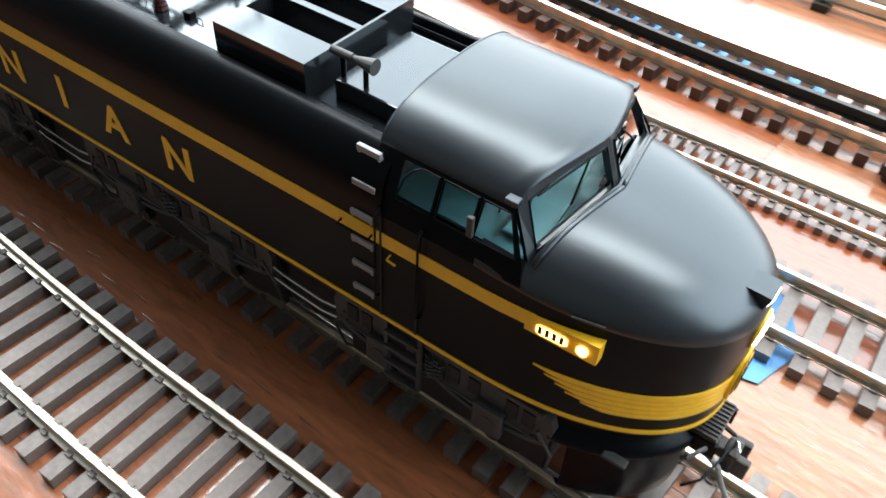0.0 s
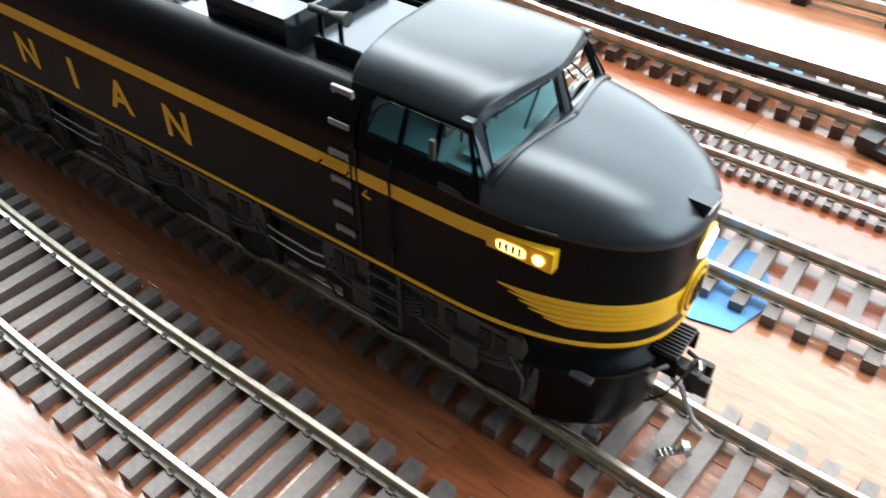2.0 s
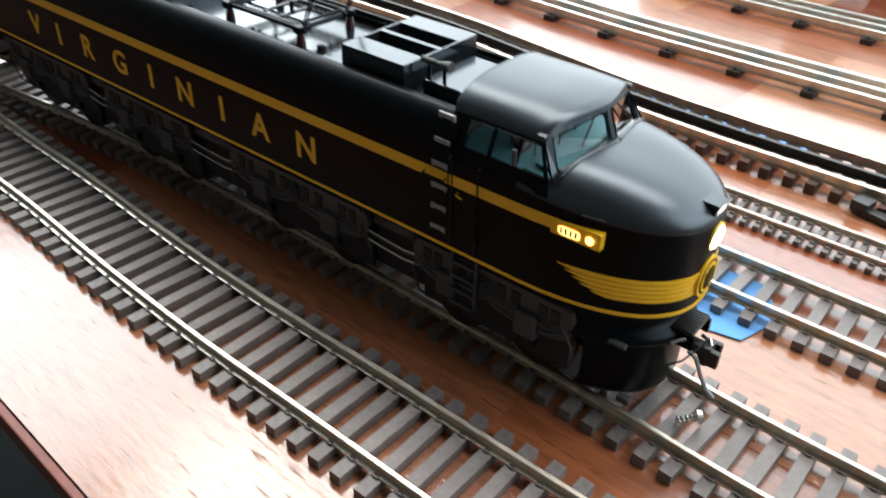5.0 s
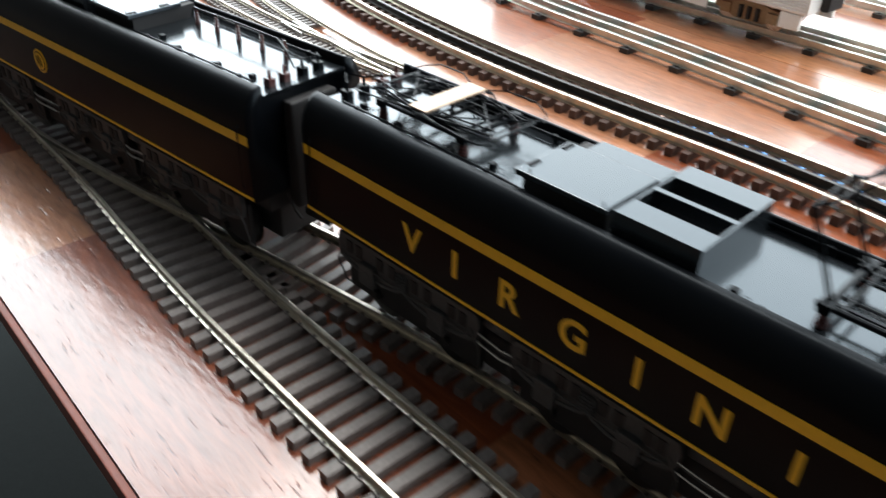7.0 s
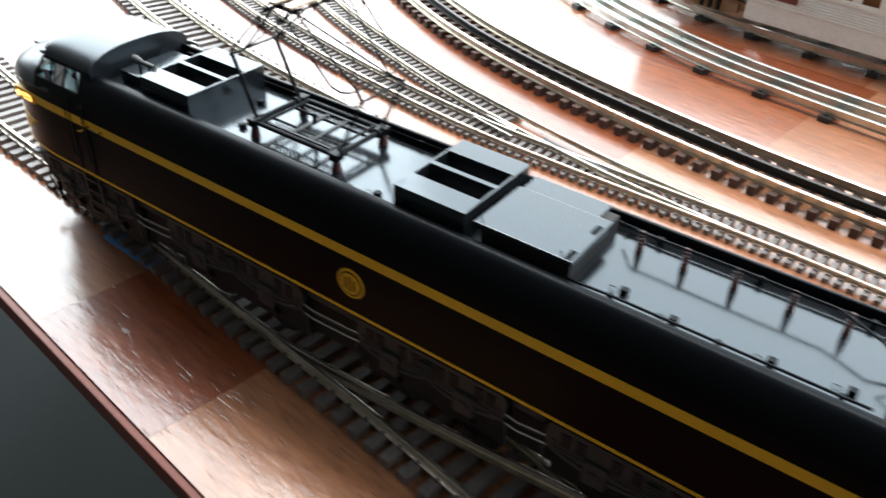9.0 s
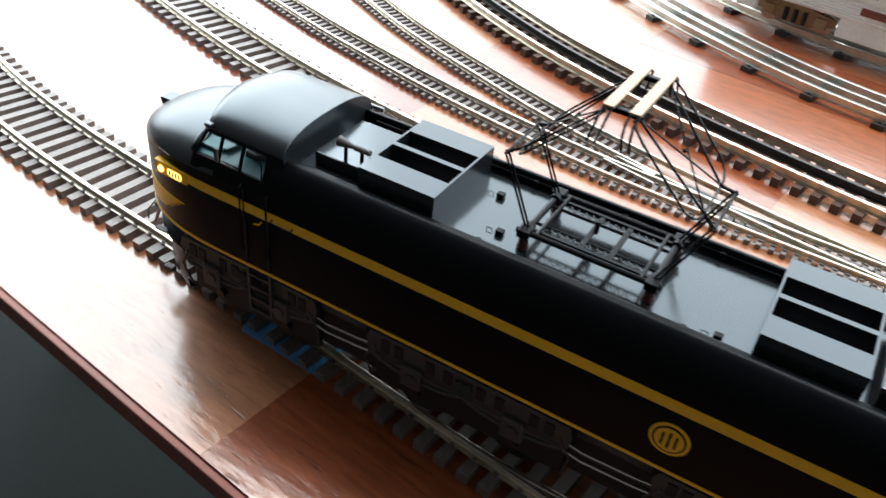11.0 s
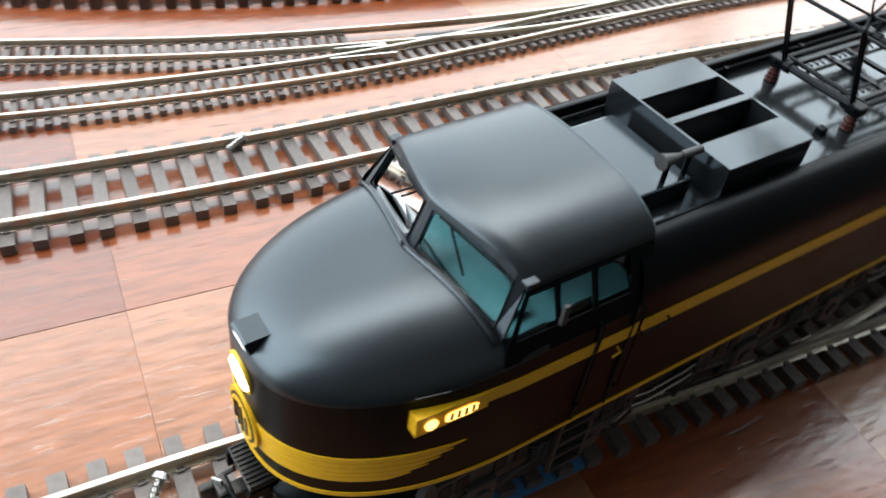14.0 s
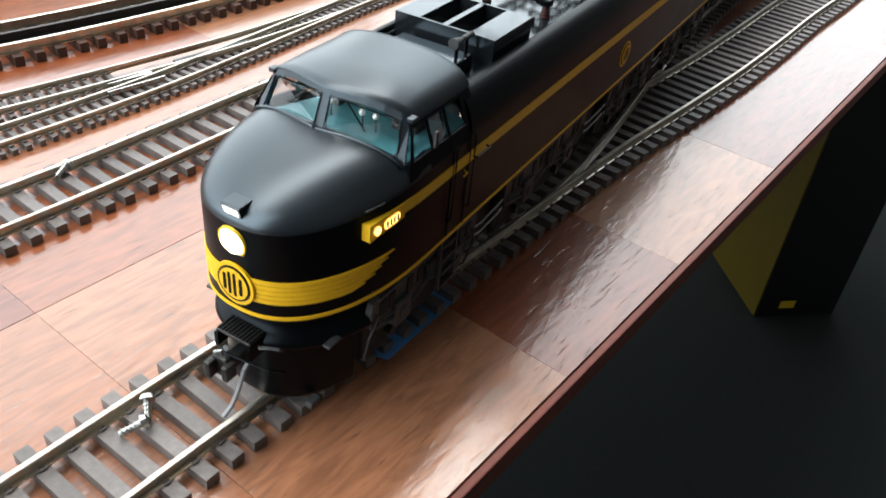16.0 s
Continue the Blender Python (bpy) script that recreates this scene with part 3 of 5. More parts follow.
def truck(parent, x0, x1):
    """A two-axle truck: cast side frames with spring pockets, journal boxes, brake gear, wheels on axles."""
    t = empty("truck", None, parent)
    span = x1 - x0
    xm = (x0 + x1) / 2
    wheels = [x0 + span * 0.25, x0 + span * 0.75]
    for s in (-1, 1):
        bm = plate(bmesh.new(), frame_outline(x0, x1, 0.0240, 0.0415), s * 0.0268, s * 0.0292)
        box(bm, x0 + 0.003, x1 - 0.003, s * 0.0297 - 0.0008, s * 0.0297 + 0.0008, 0.0398, 0.0414, 0.0004)
        tube(bm, [(x0 + 0.004 + (span - 0.008) * k / 24, s * 0.0293, 0.0252 + 0.0042 * (1 - abs(math.sin(2 * math.pi * k / 24)) ** 0.6)) for k in range(25)], 0.0009, 6)
        part("side_frame", bm, GREY, t, "cast grey truck side frame")
        # Openings are dark plates on the frame, their shade put into the colour.
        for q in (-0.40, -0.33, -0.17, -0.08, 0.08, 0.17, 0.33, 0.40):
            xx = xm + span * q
            part("shaded_pocket", boxed(xx - 0.0019, xx + 0.0019, s * 0.0293 - 0.0004, s * 0.0293 + 0.0004, 0.0318, 0.0378, 0.0003), PITCH, t, "dark plate for a shaded opening in the side frame")
        for q in (-0.02, 0.02):
            bm = tube(bmesh.new(), [(xm + span * q + 0.0016 * math.cos(a * 1.2), s * 0.0300 + 0.0010 * math.sin(a * 1.2), 0.0300 + 0.00030 * a) for a in range(26)], 0.00045, 5)
            part("spring", bm, GREY, t)
        for w in wheels:
            bm = boxed(w - 0.0046, w + 0.0046, s * 0.0292 - 0.0026, s * 0.0292 + 0.0020, 0.0215, 0.0320, 0.001)
            rod(bm, (w, s * 0.0310, 0.0265), (w, s * 0.0320, 0.0265), 0.0026, 12)
            part("journal_box", bm, GREY, t)
            bm = boxed(w + 0.0125, w + 0.0150, s * 0.0205 - 0.0020, s * 0.0205 + 0.0020, 0.0085, 0.0230, 0.0005)
            part("brake_shoe", bm, DARKRAIL, t)
        bm = bmesh.new()
        tube(bm, [(x0 + 0.006, s * 0.0302, 0.0300), (x0 + span * 0.3, s * 0.0306, 0.0300), (x1 - span * 0.3, s * 0.0306, 0.0300), (x1 - 0.006, s * 0.0302, 0.0300)], 0.0004)
        part("brake_pipe", bm, GREY, t)
        for e, q in ((x0, 1), (x1, -1)):
            part("sander_pipe", tube(bmesh.new(), [(e + q * 0.004, s * 0.0296, 0.0330), (e - q * 0.0005, s * 0.0290, 0.0250), (e + q * 0.001, s * 0.0262, 0.0130), (e + q * 0.004, s * 0.0215, 0.0078)], 0.0005), GREY, t)
        # Dark slab added for the shade below the frame, hides the wheels.
        part("wheel_shade_plate", boxed(x0 + 0.002, x1 - 0.002, *sorted((s * 0.0222, s * 0.0246)), 0.0100, 0.0330, 0.0006), PITCH, t, "dark plate added for the shade in front of the wheels")
    for w in wheels:
        bm = bmesh.new()
        for s in (-1, 1):
            rod(bm, (w, s * 0.0150, 0.0146), (w, s * 0.0200, 0.0146), 0.0136, 28)
            rod(bm, (w, s * 0.0142, 0.0146), (w, s * 0.0150, 0.0146), 0.0147, 28)
        rod(bm, (w, -0.027, 0.0146), (w, 0.027, 0.0146), 0.0022, 10)
        part("wheel_set", bm, DARKRAIL, t, "blackened steel wheel set")
    return t


def pantograph(parent, xm, raised):
    """Twin-bar pantograph on four porcelain feet: base frame, jointed arms, collector."""
    p = empty("pantograph", None, parent)
    xa, xb, yy = xm - 0.022, xm + 0.022, 0.0140
    for x in (xa, xb):
        for s in (-1, 1):
            bm = bmesh.new()
            for k in range(4):
                rod(bm, (x, s * yy, 0.0925 + k * 0.0013), (x, s * yy, 0.0935 + k * 0.0013), 0.0021 - 0.0002 * k, 12)
            rod(bm, (x, s * yy, 0.092), (x, s * yy, 0.099), 0.0012, 8)
            part("insulator", bm, PORCELAIN, p, "dark red-brown porcelain insulator")
    bm = bmesh.new()
    for s in (-1, 1):
        rod(bm, (xa - 0.003, s * yy, 0.0988), (xb + 0.003, s * yy, 0.0988), 0.0010)
        box(bm, xa + 0.002, xb - 0.002, s * (yy - 0.0030) - 0.0006, s * (yy - 0.0030) + 0.0006, 0.0975, 0.0990)
        rod(bm, (xa, s * 0.0062, 0.0982), (xb, s * 0.0062, 0.0982), 0.0006)
    for x in (xa, xb):
        rod(bm, (x, -yy - 0.002, 0.0988), (x, yy + 0.002, 0.0988), 0.0012)
        rod(bm, (x + (0.004 if x < xm else -0.004), -yy, 0.0992), (x + (0.004 if x < xm else -0.004), yy, 0.0992), 0.0007)
        for s in (-1, 1):
            box(bm, x - 0.0022, x + 0.0022, s * yy - 0.0022, s * yy + 0.0022, 0.0972, 0.1003, 0.0005)
            rod(bm, (x, s * 0.0095, 0.0988), (x, s * 0.0125, 0.0988), 0.0019, 10)
    for q in (-0.006, 0.004):
        box(bm, xm + q - 0.0009, xm + q + 0.0009, -0.0105, 0.0105, 0.0978, 0.0988)
    tube(bm, [(xm + 0.003, -0.001, 0.0982), (xm + 0.003, -0.001, 0.1030)], 0.0009, 6)
    part("base_frame", bm, BLACK, p)
    for s in (-1, 1):
        bm = tube(bmesh.new(), [(xm - 0.0155 + 0.0009 * k, s * 0.0082 + 0.0008 * math.cos(k * 2.1), 0.0984 + 0.0008 * math.sin(k * 2.1)) for k in range(36)], 0.00028, 4)
        part("lift_spring", bm, GREY, p)
    if raised:
        ka, kb, kz, tz = xm - 0.0335, xm + 0.0335, 0.1238, 0.1515
        ends = ((xa, ka), (xb, kb))
    else:
        ka, kb, kz, tz = xm - 0.030, xm + 0.034, 0.1015, 0.1030
        ends = ((xa, kb), (xb, ka))
    ky = 0.0118
    for x, k in ends:
        w = 1 if k > xm else -1
        jx, jz = (k - w * 0.0045, kz + 0.0022) if raised else (k - w * 0.003, kz)
        hx, hz = xm + w * 0.0048, tz - 0.0014
        for s in (-1, 1):
            for o in (-0.0007, 0.0007):
                part("lower_arm", rod(bmesh.new(), (x + o, s * (ky + 0.0004), 0.0992), (k + o, s * ky, kz), 0.00042, 6), BLACK, p)
            part("knee_link", rod(bmesh.new(), (k, s * ky, kz), (jx, s * (ky - 0.0026), jz), 0.0006, 6), BLACK, p)
            bm = bmesh.new()
            bmesh.ops.create_icosphere(bm, subdivisions=1, radius=0.0010, matrix=Matrix.Translation((k, s * ky, kz)))
            bmesh.ops.create_icosphere(bm, subdivisions=1, radius=0.0010, matrix=Matrix.Translation((jx, s * (ky - 0.0026), jz)))
            part("knee_joint", bm, BLACK, p)
            part("upper_arm", tube(bmesh.new(), [(jx, s * (ky - 0.0026), jz), (hx, s * 0.0138, hz)], 0.00042, 6), BLACK, p)
            part("cross_brace", rod(bmesh.new(), (jx, s * (ky - 0.0026), jz), (hx, -s * 0.0138, hz), 0.00032, 5), BLACK, p)
            # curved guard loop outside the upper arm
            if raised:
                a, b = Vector((jx, s * (ky - 0.0026), jz)), Vector((hx, s * 0.0138, hz))
                out = Vector((0, s, 0))
                pts = [a, a + out * 0.0035 + (b - a) * 0.01, a + out * 0.0070 + (b - a) * 0.06, a + out * 0.0088 + (b - a) * 0.16, b + out * 0.0062 - (b - a) * 0.16, b + out * 0.0050 - (b - a) * 0.05, b + out * 0.0030 + (b - a) * 0.02, b]
                part("guard_loop", tube(bmesh.new(), pts, 0.00038, 6), BLACK, p)
        bm = bmesh.new()
        bmesh.ops.create_icosphere(bm, subdivisions=1, radius=0.0008, matrix=Matrix.Translation(((jx + hx) / 2, 0, (jz + hz) / 2)))
        part("brace_joint", bm, BLACK, p)
        part("knee_bar", tube(bmesh.new(), [(k, -ky - 0.0012, kz), (k, ky + 0.0012, kz)], 0.00055, 6), BLACK, p)
        part("joint_bar", rod(bmesh.new(), (jx, -ky + 0.0020, jz), (jx, ky - 0.0020, jz), 0.0004, 6), BLACK, p)
        part("head_bar", rod(bmesh.new(), (hx, -0.0150, hz), (hx, 0.0150, hz), 0.0005, 6), BLACK, p)
    for s in (-1, 1):
        part("head_clamp", boxed(xm - 0.0058, xm + 0.0058, s * 0.0130 - 0.0010, s * 0.0130 + 0.0010, tz - 0.0020, tz - 0.0004, 0.0003), BLACK, p)
    for q in (-1, 1):
        for o in (-0.0012, 0.0012):
            x = xm + q * 0.0040 + o
            for s in (-1, 1):
                bm = tube(bmesh.new(), [(x, s * 0.0140, tz), (x, s * 0.0170, tz - 0.0002), (x, s * 0.0195, tz - 0.0016), (x + q * 0.0004, s * 0.0212, tz - 0.0050), (x + q * 0.0012, s * 0.0215, tz - 0.0090)], 0.00045, 5)
                part("collector_horn", bm, BLACK, p)
    if not raised:
        for s in (-1, 1):
            for q in (-1, 1):
                bm = tube(bmesh.new(), [(xm + q * 0.003, s * 0.0165, tz), (xm + q * 0.012, s * 0.0205, tz + 0.0012), (xm + q * 0.026, s * 0.0215, tz + 0.0008), (xm + q * 0.033, s * 0.0190, tz - 0.001), (xm + q * 0.036, s * 0.0140, tz - 0.002)], 0.00035, 5)
                part("horn_loop", bm, BLACK, p)
                bm = tube(bmesh.new(), [(xm + q * 0.006, s * 0.009, tz - 0.001), (xm + q * 0.017, s * 0.011, tz + 0.0005), (xm + q * 0.030, s * 0.006, tz - 0.0012)], 0.00035, 5)
                part("spring_rod", bm, BLACK, p)
    wide = 0.0017 if raised else 0.0046
    for q in (-1, 1) if raised else (0,):
        x = xm + q * 0.0040
        part("contact_shoe", boxed(x - wide, x + wide, -0.0165, 0.0165, tz + 0.0002, tz + 0.0010, 0.0003), BRASS, p, "pale copper-coloured contact shoe")
    return p


def fan_box(parent, x0, x1, y, z1):
    """A roof housing with two dark wells between cross-bars."""
    b = empty("roof_housing", None, parent)
    t, zb = 0.0008, 0.0918
    xs, ys = (x0, x0 + t, x1 - t, x1), (-y, -0.0108, -0.0011, 0.0011, 0.0108, y)
    bm = grid(bmesh.new(), [[(x, v, z1) for v in ys] for x in xs], {(1, 1), (1, 3)})
    ring = [(x0, v) for v in ys] + [(x1, v) for v in ys[::-1]] + [(x0, ys[0])]
    grid(bm, [[(x, v, z) for x, v in ring] for z in (z1, zb)])
    wells = ((ys[1], ys[2]), (ys[3], ys[4]))
    for a, c in wells:
        ring = [(xs[1], a), (xs[1], c), (xs[2], c), (xs[2], a), (xs[1], a)]
        grid(bm, [[(x, v, z) for x, v in ring] for z in (z1, zb + 0.001)])
    bmesh.ops.remove_doubles(bm, verts=bm.verts, dist=1e-5)
    part("housing_shell", bm, DECK, b)
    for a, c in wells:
        # Floor darker than the shell: shade of the well put into the colour.
        part("well_floor", boxed(xs[1], xs[2], a, c, zb + 0.0002, zb + 0.001), PITCH, b, "well floor, dark for the shade in the recess")
    return b


def locomotive(m, facing, lettered, label):
    """facing: which flank (-1 or 1) has the horn; lettered: road name on the flanks, else a round emblem."""
    loco = tagged(empty("electric_locomotive", m), label, "locomotive", "coupled locomotives")
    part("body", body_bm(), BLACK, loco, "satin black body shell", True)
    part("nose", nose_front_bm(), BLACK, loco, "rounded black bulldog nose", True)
    part("nose_top", nose_bm(), ROOFMAT, loco, "domed black nose top, lightened for light from above", True)
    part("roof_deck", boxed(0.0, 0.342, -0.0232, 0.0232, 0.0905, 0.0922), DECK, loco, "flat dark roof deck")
    part("under_frame", boxed(0.004, 0.40, -0.022, 0.022, 0.034, 0.0448), PITCH, loco)
    # Dark blocks added in place of gearboxes, to fill the underside with shade.
    for x0, x1 in TRUCKS:
        part("underside_filler", boxed(x0 - 0.006, x1 + 0.006, -0.0125, 0.0125, 0.0125, 0.0342, 0.001), PITCH, loco, "dark block added for the shade between the wheels")
    roof = part("cab_roof", cab_roof_bm(), ROOFMAT, loco, "arched black cab roof, lightened for light from above", True)
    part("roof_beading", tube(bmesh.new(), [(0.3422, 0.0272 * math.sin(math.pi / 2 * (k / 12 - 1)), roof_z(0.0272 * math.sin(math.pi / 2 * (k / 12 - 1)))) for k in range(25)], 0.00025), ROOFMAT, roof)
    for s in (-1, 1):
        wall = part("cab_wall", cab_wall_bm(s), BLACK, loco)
        for k in (1, 3, 5):
            x0, x1 = CABX[k], CABX[k + 1]
            f = bmesh.new()
            quad = [cab_at(s, x, z) for x, z in ((x0, 0.0874), (x1, 0.0874), (x1, 0.0962), (x0 + (0.0052 if k == 1 else 0), 0.0962), (x0 + (0.0030 if k == 1 else 0), 0.0950 if k == 1 else 0.0961), (x0 + (0.0012 if k == 1 else 0), 0.0925 if k == 1 else 0.0960))]
            f.faces.new([f.verts.new(p - Vector((0, s * 0.0006, 0))) for p in quad])
            pane = part("side_window", f, GLASS, wall)
            pane.visible_shadow = False
            rim = quad + [quad[0]]
            part("window_rim", tube(bmesh.new(), [p + Vector((0, s * 0.0001, 0)) for p in rim], 0.0003, 5), BLACK, wall)
        fr, quad, n = windshield_frame_bm(s)
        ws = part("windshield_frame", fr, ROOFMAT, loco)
        f = bmesh.new()
        f.faces.new([f.verts.new(p) for p in quad])
        pane = part("windshield_pane", f, GLASS, ws)
        foot = windshield_corners(s)
        gasket = [foot[0].lerp(foot[1], k / 12) + Vector((0.0006, 0, 0.0)) for k in range(13)]
        part("windshield_gasket", tube(bmesh.new(), [p + Vector((0, 0, max(0.0, nose_z(p.x, p.y) - p.z))) for p in gasket], 0.0006, 8), ROOFMAT, ws, "", True)
        pane.visible_shadow = False
        top = [quad[3].lerp(quad[2], 0.25) + n * 0.0012, quad[0].lerp(quad[1], 0.55).lerp(quad[3].lerp(quad[2], 0.55), 0.35) + n * 0.0012]
        bm = tube(bmesh.new(), top, 0.0003, 5)
        tube(bm, [quad[3].lerp(quad[2], 0.1) + n * 0.001, quad[3].lerp(quad[2], 0.9) + n * 0.001], 0.0003, 5)
        part("wiper", bm, BLACK, ws)
        bm = bmesh.new()
        box(bm, 0.3752, 0.3784, s * 0.0270 - 0.0012, s * 0.0270 + 0.0012, 0.0982, 0.0998, 0.0004)
        part("marker_bracket", bm, ROOFMAT, loco)
        # mirror on the side window
        part("side_mirror", boxed(0.3690, 0.3706, s * 0.0318 - 0.0004, s * 0.0318 + 0.0008, 0.0880, 0.0938, 0.0004), GREY, loco)
    # cab inside
    inside = empty("cab_interior", None, loco)
    part("cab_floor", boxed(0.3445, 0.386, -0.0285, 0.0285, 0.0852, 0.0860), TURQ, inside, "turquoise cab floor")
    part("dashboard", boxed(0.374, 0.3835, -0.0245, 0.0245, 0.0868, 0.0880, 0.0005), TURQ, inside, "turquoise dashboard")
    part("back_wall", boxed(0.3436, 0.3444, -0.0232, 0.0232, 0.0838, 0.0985), GREY, inside, "dark grey back wall")
    for s in (-1, 1):
        bm = boxed(0.359, 0.366, s * 0.015 - 0.004, s * 0.015 + 0.004, 0.0848, 0.0885, 0.001)
        box(bm, 0.3575, 0.359, s * 0.015 - 0.004, s * 0.015 + 0.004, 0.0870, 0.0945, 0.0005)
        part("cab_seat", bm, GREY, inside)
        bm = bmesh.new()
        for dx, dy, zz in ((0.370, 0.0175, 0.0945), (0.3745, 0.0115, 0.0935), (0.375, 0.0065, 0.0935)):
            bmesh.ops.create_uvsphere(bm, u_segments=12, v_segments=8, radius=0.0011, matrix=Matrix.Translation((dx, s * dy, zz)))
        part("control_knobs", bm, WHITE, inside, "white control knobs on stalks")
        bm = bmesh.new()
        for dx, dy, zz in ((0.370, 0.0175, 0.0945), (0.3745, 0.0115, 0.0935), (0.375, 0.0065, 0.0935)):
            rod(bm, (dx, s * dy, 0.086), (dx, s * dy, zz - 0.0010), 0.0003)
        part("control_stalks", bm, GREY, inside)
    data = bpy.data.lights.new("cab_lamp", "POINT")
    data.energy, data.color, data.shadow_soft_size = 0.0025, (1.0, 0.95, 0.85), 0.003
    lamp = new("cab_lamp", data)
    lamp.parent = loco
    lamp.matrix_basis = Matrix.Translation((0.364, 0, 0.0995))
    # painted bands
    for s in (-1, 1):
        pl = [(0.0005 + (0.3885 - 0.0005) * k / 40, s * (B if 0.0005 + 0.388 * k / 40 < XC else half_at(0.0005 + 0.388 * k / 40, 0.07)), 0, s) for k in range(41)]
        part("main_stripe", ribbon(bmesh.new(), pl, 0.0718, 0.0760), GOLD, loco, "broad gold stripe")
    plan = round_plan(0.0005, 26)
    part("sill_stripe", ribbon(bmesh.new(), plan, 0.0452, 0.0465), GOLD, loco, "thin gold sill stripe")
    for k in range(5):
        zt = 0.0600 - k * 0.00178
        wing = round_plan(0.3890 + 0.0030 * k, 60)
        bm = bmesh.new()
        lo, hi = zt - 0.00152, zt
        rows = []
        for z, q in ((lo, -1), (lo, 1), (hi, 1), (hi, -1)):
            row = []
            for i, (x, y, nx, ny) in enumerate(wing):
                e = min(i, len(wing) - 1 - i)
                zz = hi - (hi - z) * min(1.0, 0.12 + e / 5)
                row.append((x + 0.00035 * q * nx, y + 0.00035 * q * ny, zz))
            rows.append(row)
        part("nose_band", grid(bm, rows), GOLD, loco, "gold speed band round the nose")
    # round emblem on the nose
    xe = XC + NOSE
    em = empty("nose_emblem", None, loco)
    ze = 0.0556
    part("emblem_disc", rod(bmesh.new(), (xe - 0.0030, 0, ze), (xe + 0.0006, 0, ze), 0.0076, 40), GOLD, em, "round gold emblem disc")
    part("emblem_field", rod(bmesh.new(), (xe + 0.0004, 0, ze), (xe + 0.0008, 0, ze), 0.0064, 36), BLACK, em)
    part("emblem_ring", rod(bmesh.new(), (xe + 0.0006, 0, ze), (xe + 0.0010, 0, ze), 0.0056, 36), GOLD, em)
    for y0, w, h in ((-0.0033, 0.0009, 0.0030), (-0.0014, 0.0008, 0.0040), (0.0006, 0.0008, 0.0042), (0.0030, 0.0010, 0.0030)):
        part("emblem_bar", boxed(xe + 0.0008, xe + 0.0013, y0 - w / 2, y0 + w / 2, ze - h, ze + h), BLACK, em)
    # headlight and marker box
    hl = empty("headlight", None, loco)
    zh = 0.0710
    part("bezel", rod(bmesh.new(), (xe - 0.0060, 0, zh + 0.0006), (xe + 0.0003, 0, zh), 0.0056, 36, 0.0052), YELLOW, hl, "yellow headlight bezel")
    part("lens", rod(bmesh.new(), (xe + 0.0001, 0, zh), (xe + 0.0010, 0, zh - 0.0001), 0.0047, 32, 0.0038), HEADLIGHT, hl, "lit warm headlight lens")
    mk = empty("marker_light", None, loco)
    bm = bmesh.new()
    side = [(xe - 0.0070, 0.0838), (xe - 0.0006, 0.0836), (xe, 0.0832), (xe - 0.0012, 0.0796), (xe - 0.0070, 0.0796)]
    grid(bm, [[(x, y, z) for x, z in side + side[:1]] for y in (-0.0034, 0.0034)])
    for y in (-0.0034, 0.0034):
        bm.faces.new([bm.verts.new((x, y, z)) for x, z in side])
    bmesh.ops.remove_doubles(bm, verts=bm.verts, dist=1e-5)
    part("visor", bm, ROOFMAT, mk, "black marker light housing")
    bm = bmesh.new()
    grid(bm, [[(xe + 0.0003 - 0.0012 * u, y, 0.0832 - 0.0036 * u) for y in (-0.0027, 0.0027)] for u in (0.15, 0.85)])
    part("marker_glass", bm, MARKER, mk, "lit white marker glass")
    # number boards at the end of the broad stripe
    for s in (-1, 1):
        nb = empty("number_board", None, loco)
        yb0, yb1 = half_at(0.387, 0.07), half_at(0.4035, 0.07)
        bm = bmesh.new()
        ring = lambda x, y, t: [(x, s * (y - 0.003), 0.0700 + t), (x, s * (y + 0.0006 + 0.0022 * (x > 0.395)), 0.0700 + t), (x, s * (y + 0.0006 + 0.0022 * (x > 0.395)), 0.0760 - t * 0.4), (x, s * (y - 0.003), 0.0760 - t * 0.4)]
        r0, r1 = [bm.verts.new(p) for p in ring(0.3865, yb0, 0.0006)], [bm.verts.new(p) for p in ring(0.4040, yb1, 0.0)]
        for k in range(4):
            bm.faces.new((r0[k], r0[(k + 1) % 4], r1[(k + 1) % 4], r1[k]))
        bm.faces.new(r0), bm.faces.new(r1)
        part("board_case", bm, GOLD, nb, "gold number board case")
        def face(u):
            x = 0.3865 + 0.0175 * u
            return x, s * (yb0 + (yb1 - yb0) * u + 0.0006 + 0.0022 * u + 0.0002)
        bm = bmesh.new()
        pts = []
        for k in range(9):
            x, y = face(0.16 + 0.44 * k / 8)
            e = 0.0006 if k in (0, 8) else 0.0
            pts.append(((x, y, 0.0712 + e), (x, y, 0.0744 - e)))
        grid(bm, [[p[0] for p in pts], [p[1] for p in pts]])
        part("number_glass", bm, NUMBER, nb, "lit amber number glass")
        bm = bmesh.new()
        for k in range(4):
            x, y = face(0.22 + 0.1 * k)
            box(bm, x - 0.0004, x + 0.0004, y - 0.0002, y + 0.0002, 0.0717, 0.0739)
        part("number_bars", bm, PITCH, nb)
        x, y = face(0.8)
        part("class_lamp", rod(bmesh.new(), (x, y - s * 0.0006, 0.0728), (x, y + s * 0.0004, 0.0728), 0.0014, 18), NUMBER, nb, "small round lit lamp")
        # grab iron above the board
        yy = half_at(0.4, 0.08)
        part("grab_iron", tube(bmesh.new(), [(0.396, s * yy, 0.0795), (0.396, s * (yy + 0.0012), 0.0800), (0.403, s * (yy - 0.0004), 0.0800), (0.403, s * (yy - 0.0016), 0.0795)], 0.00025, 5), GREY, loco)
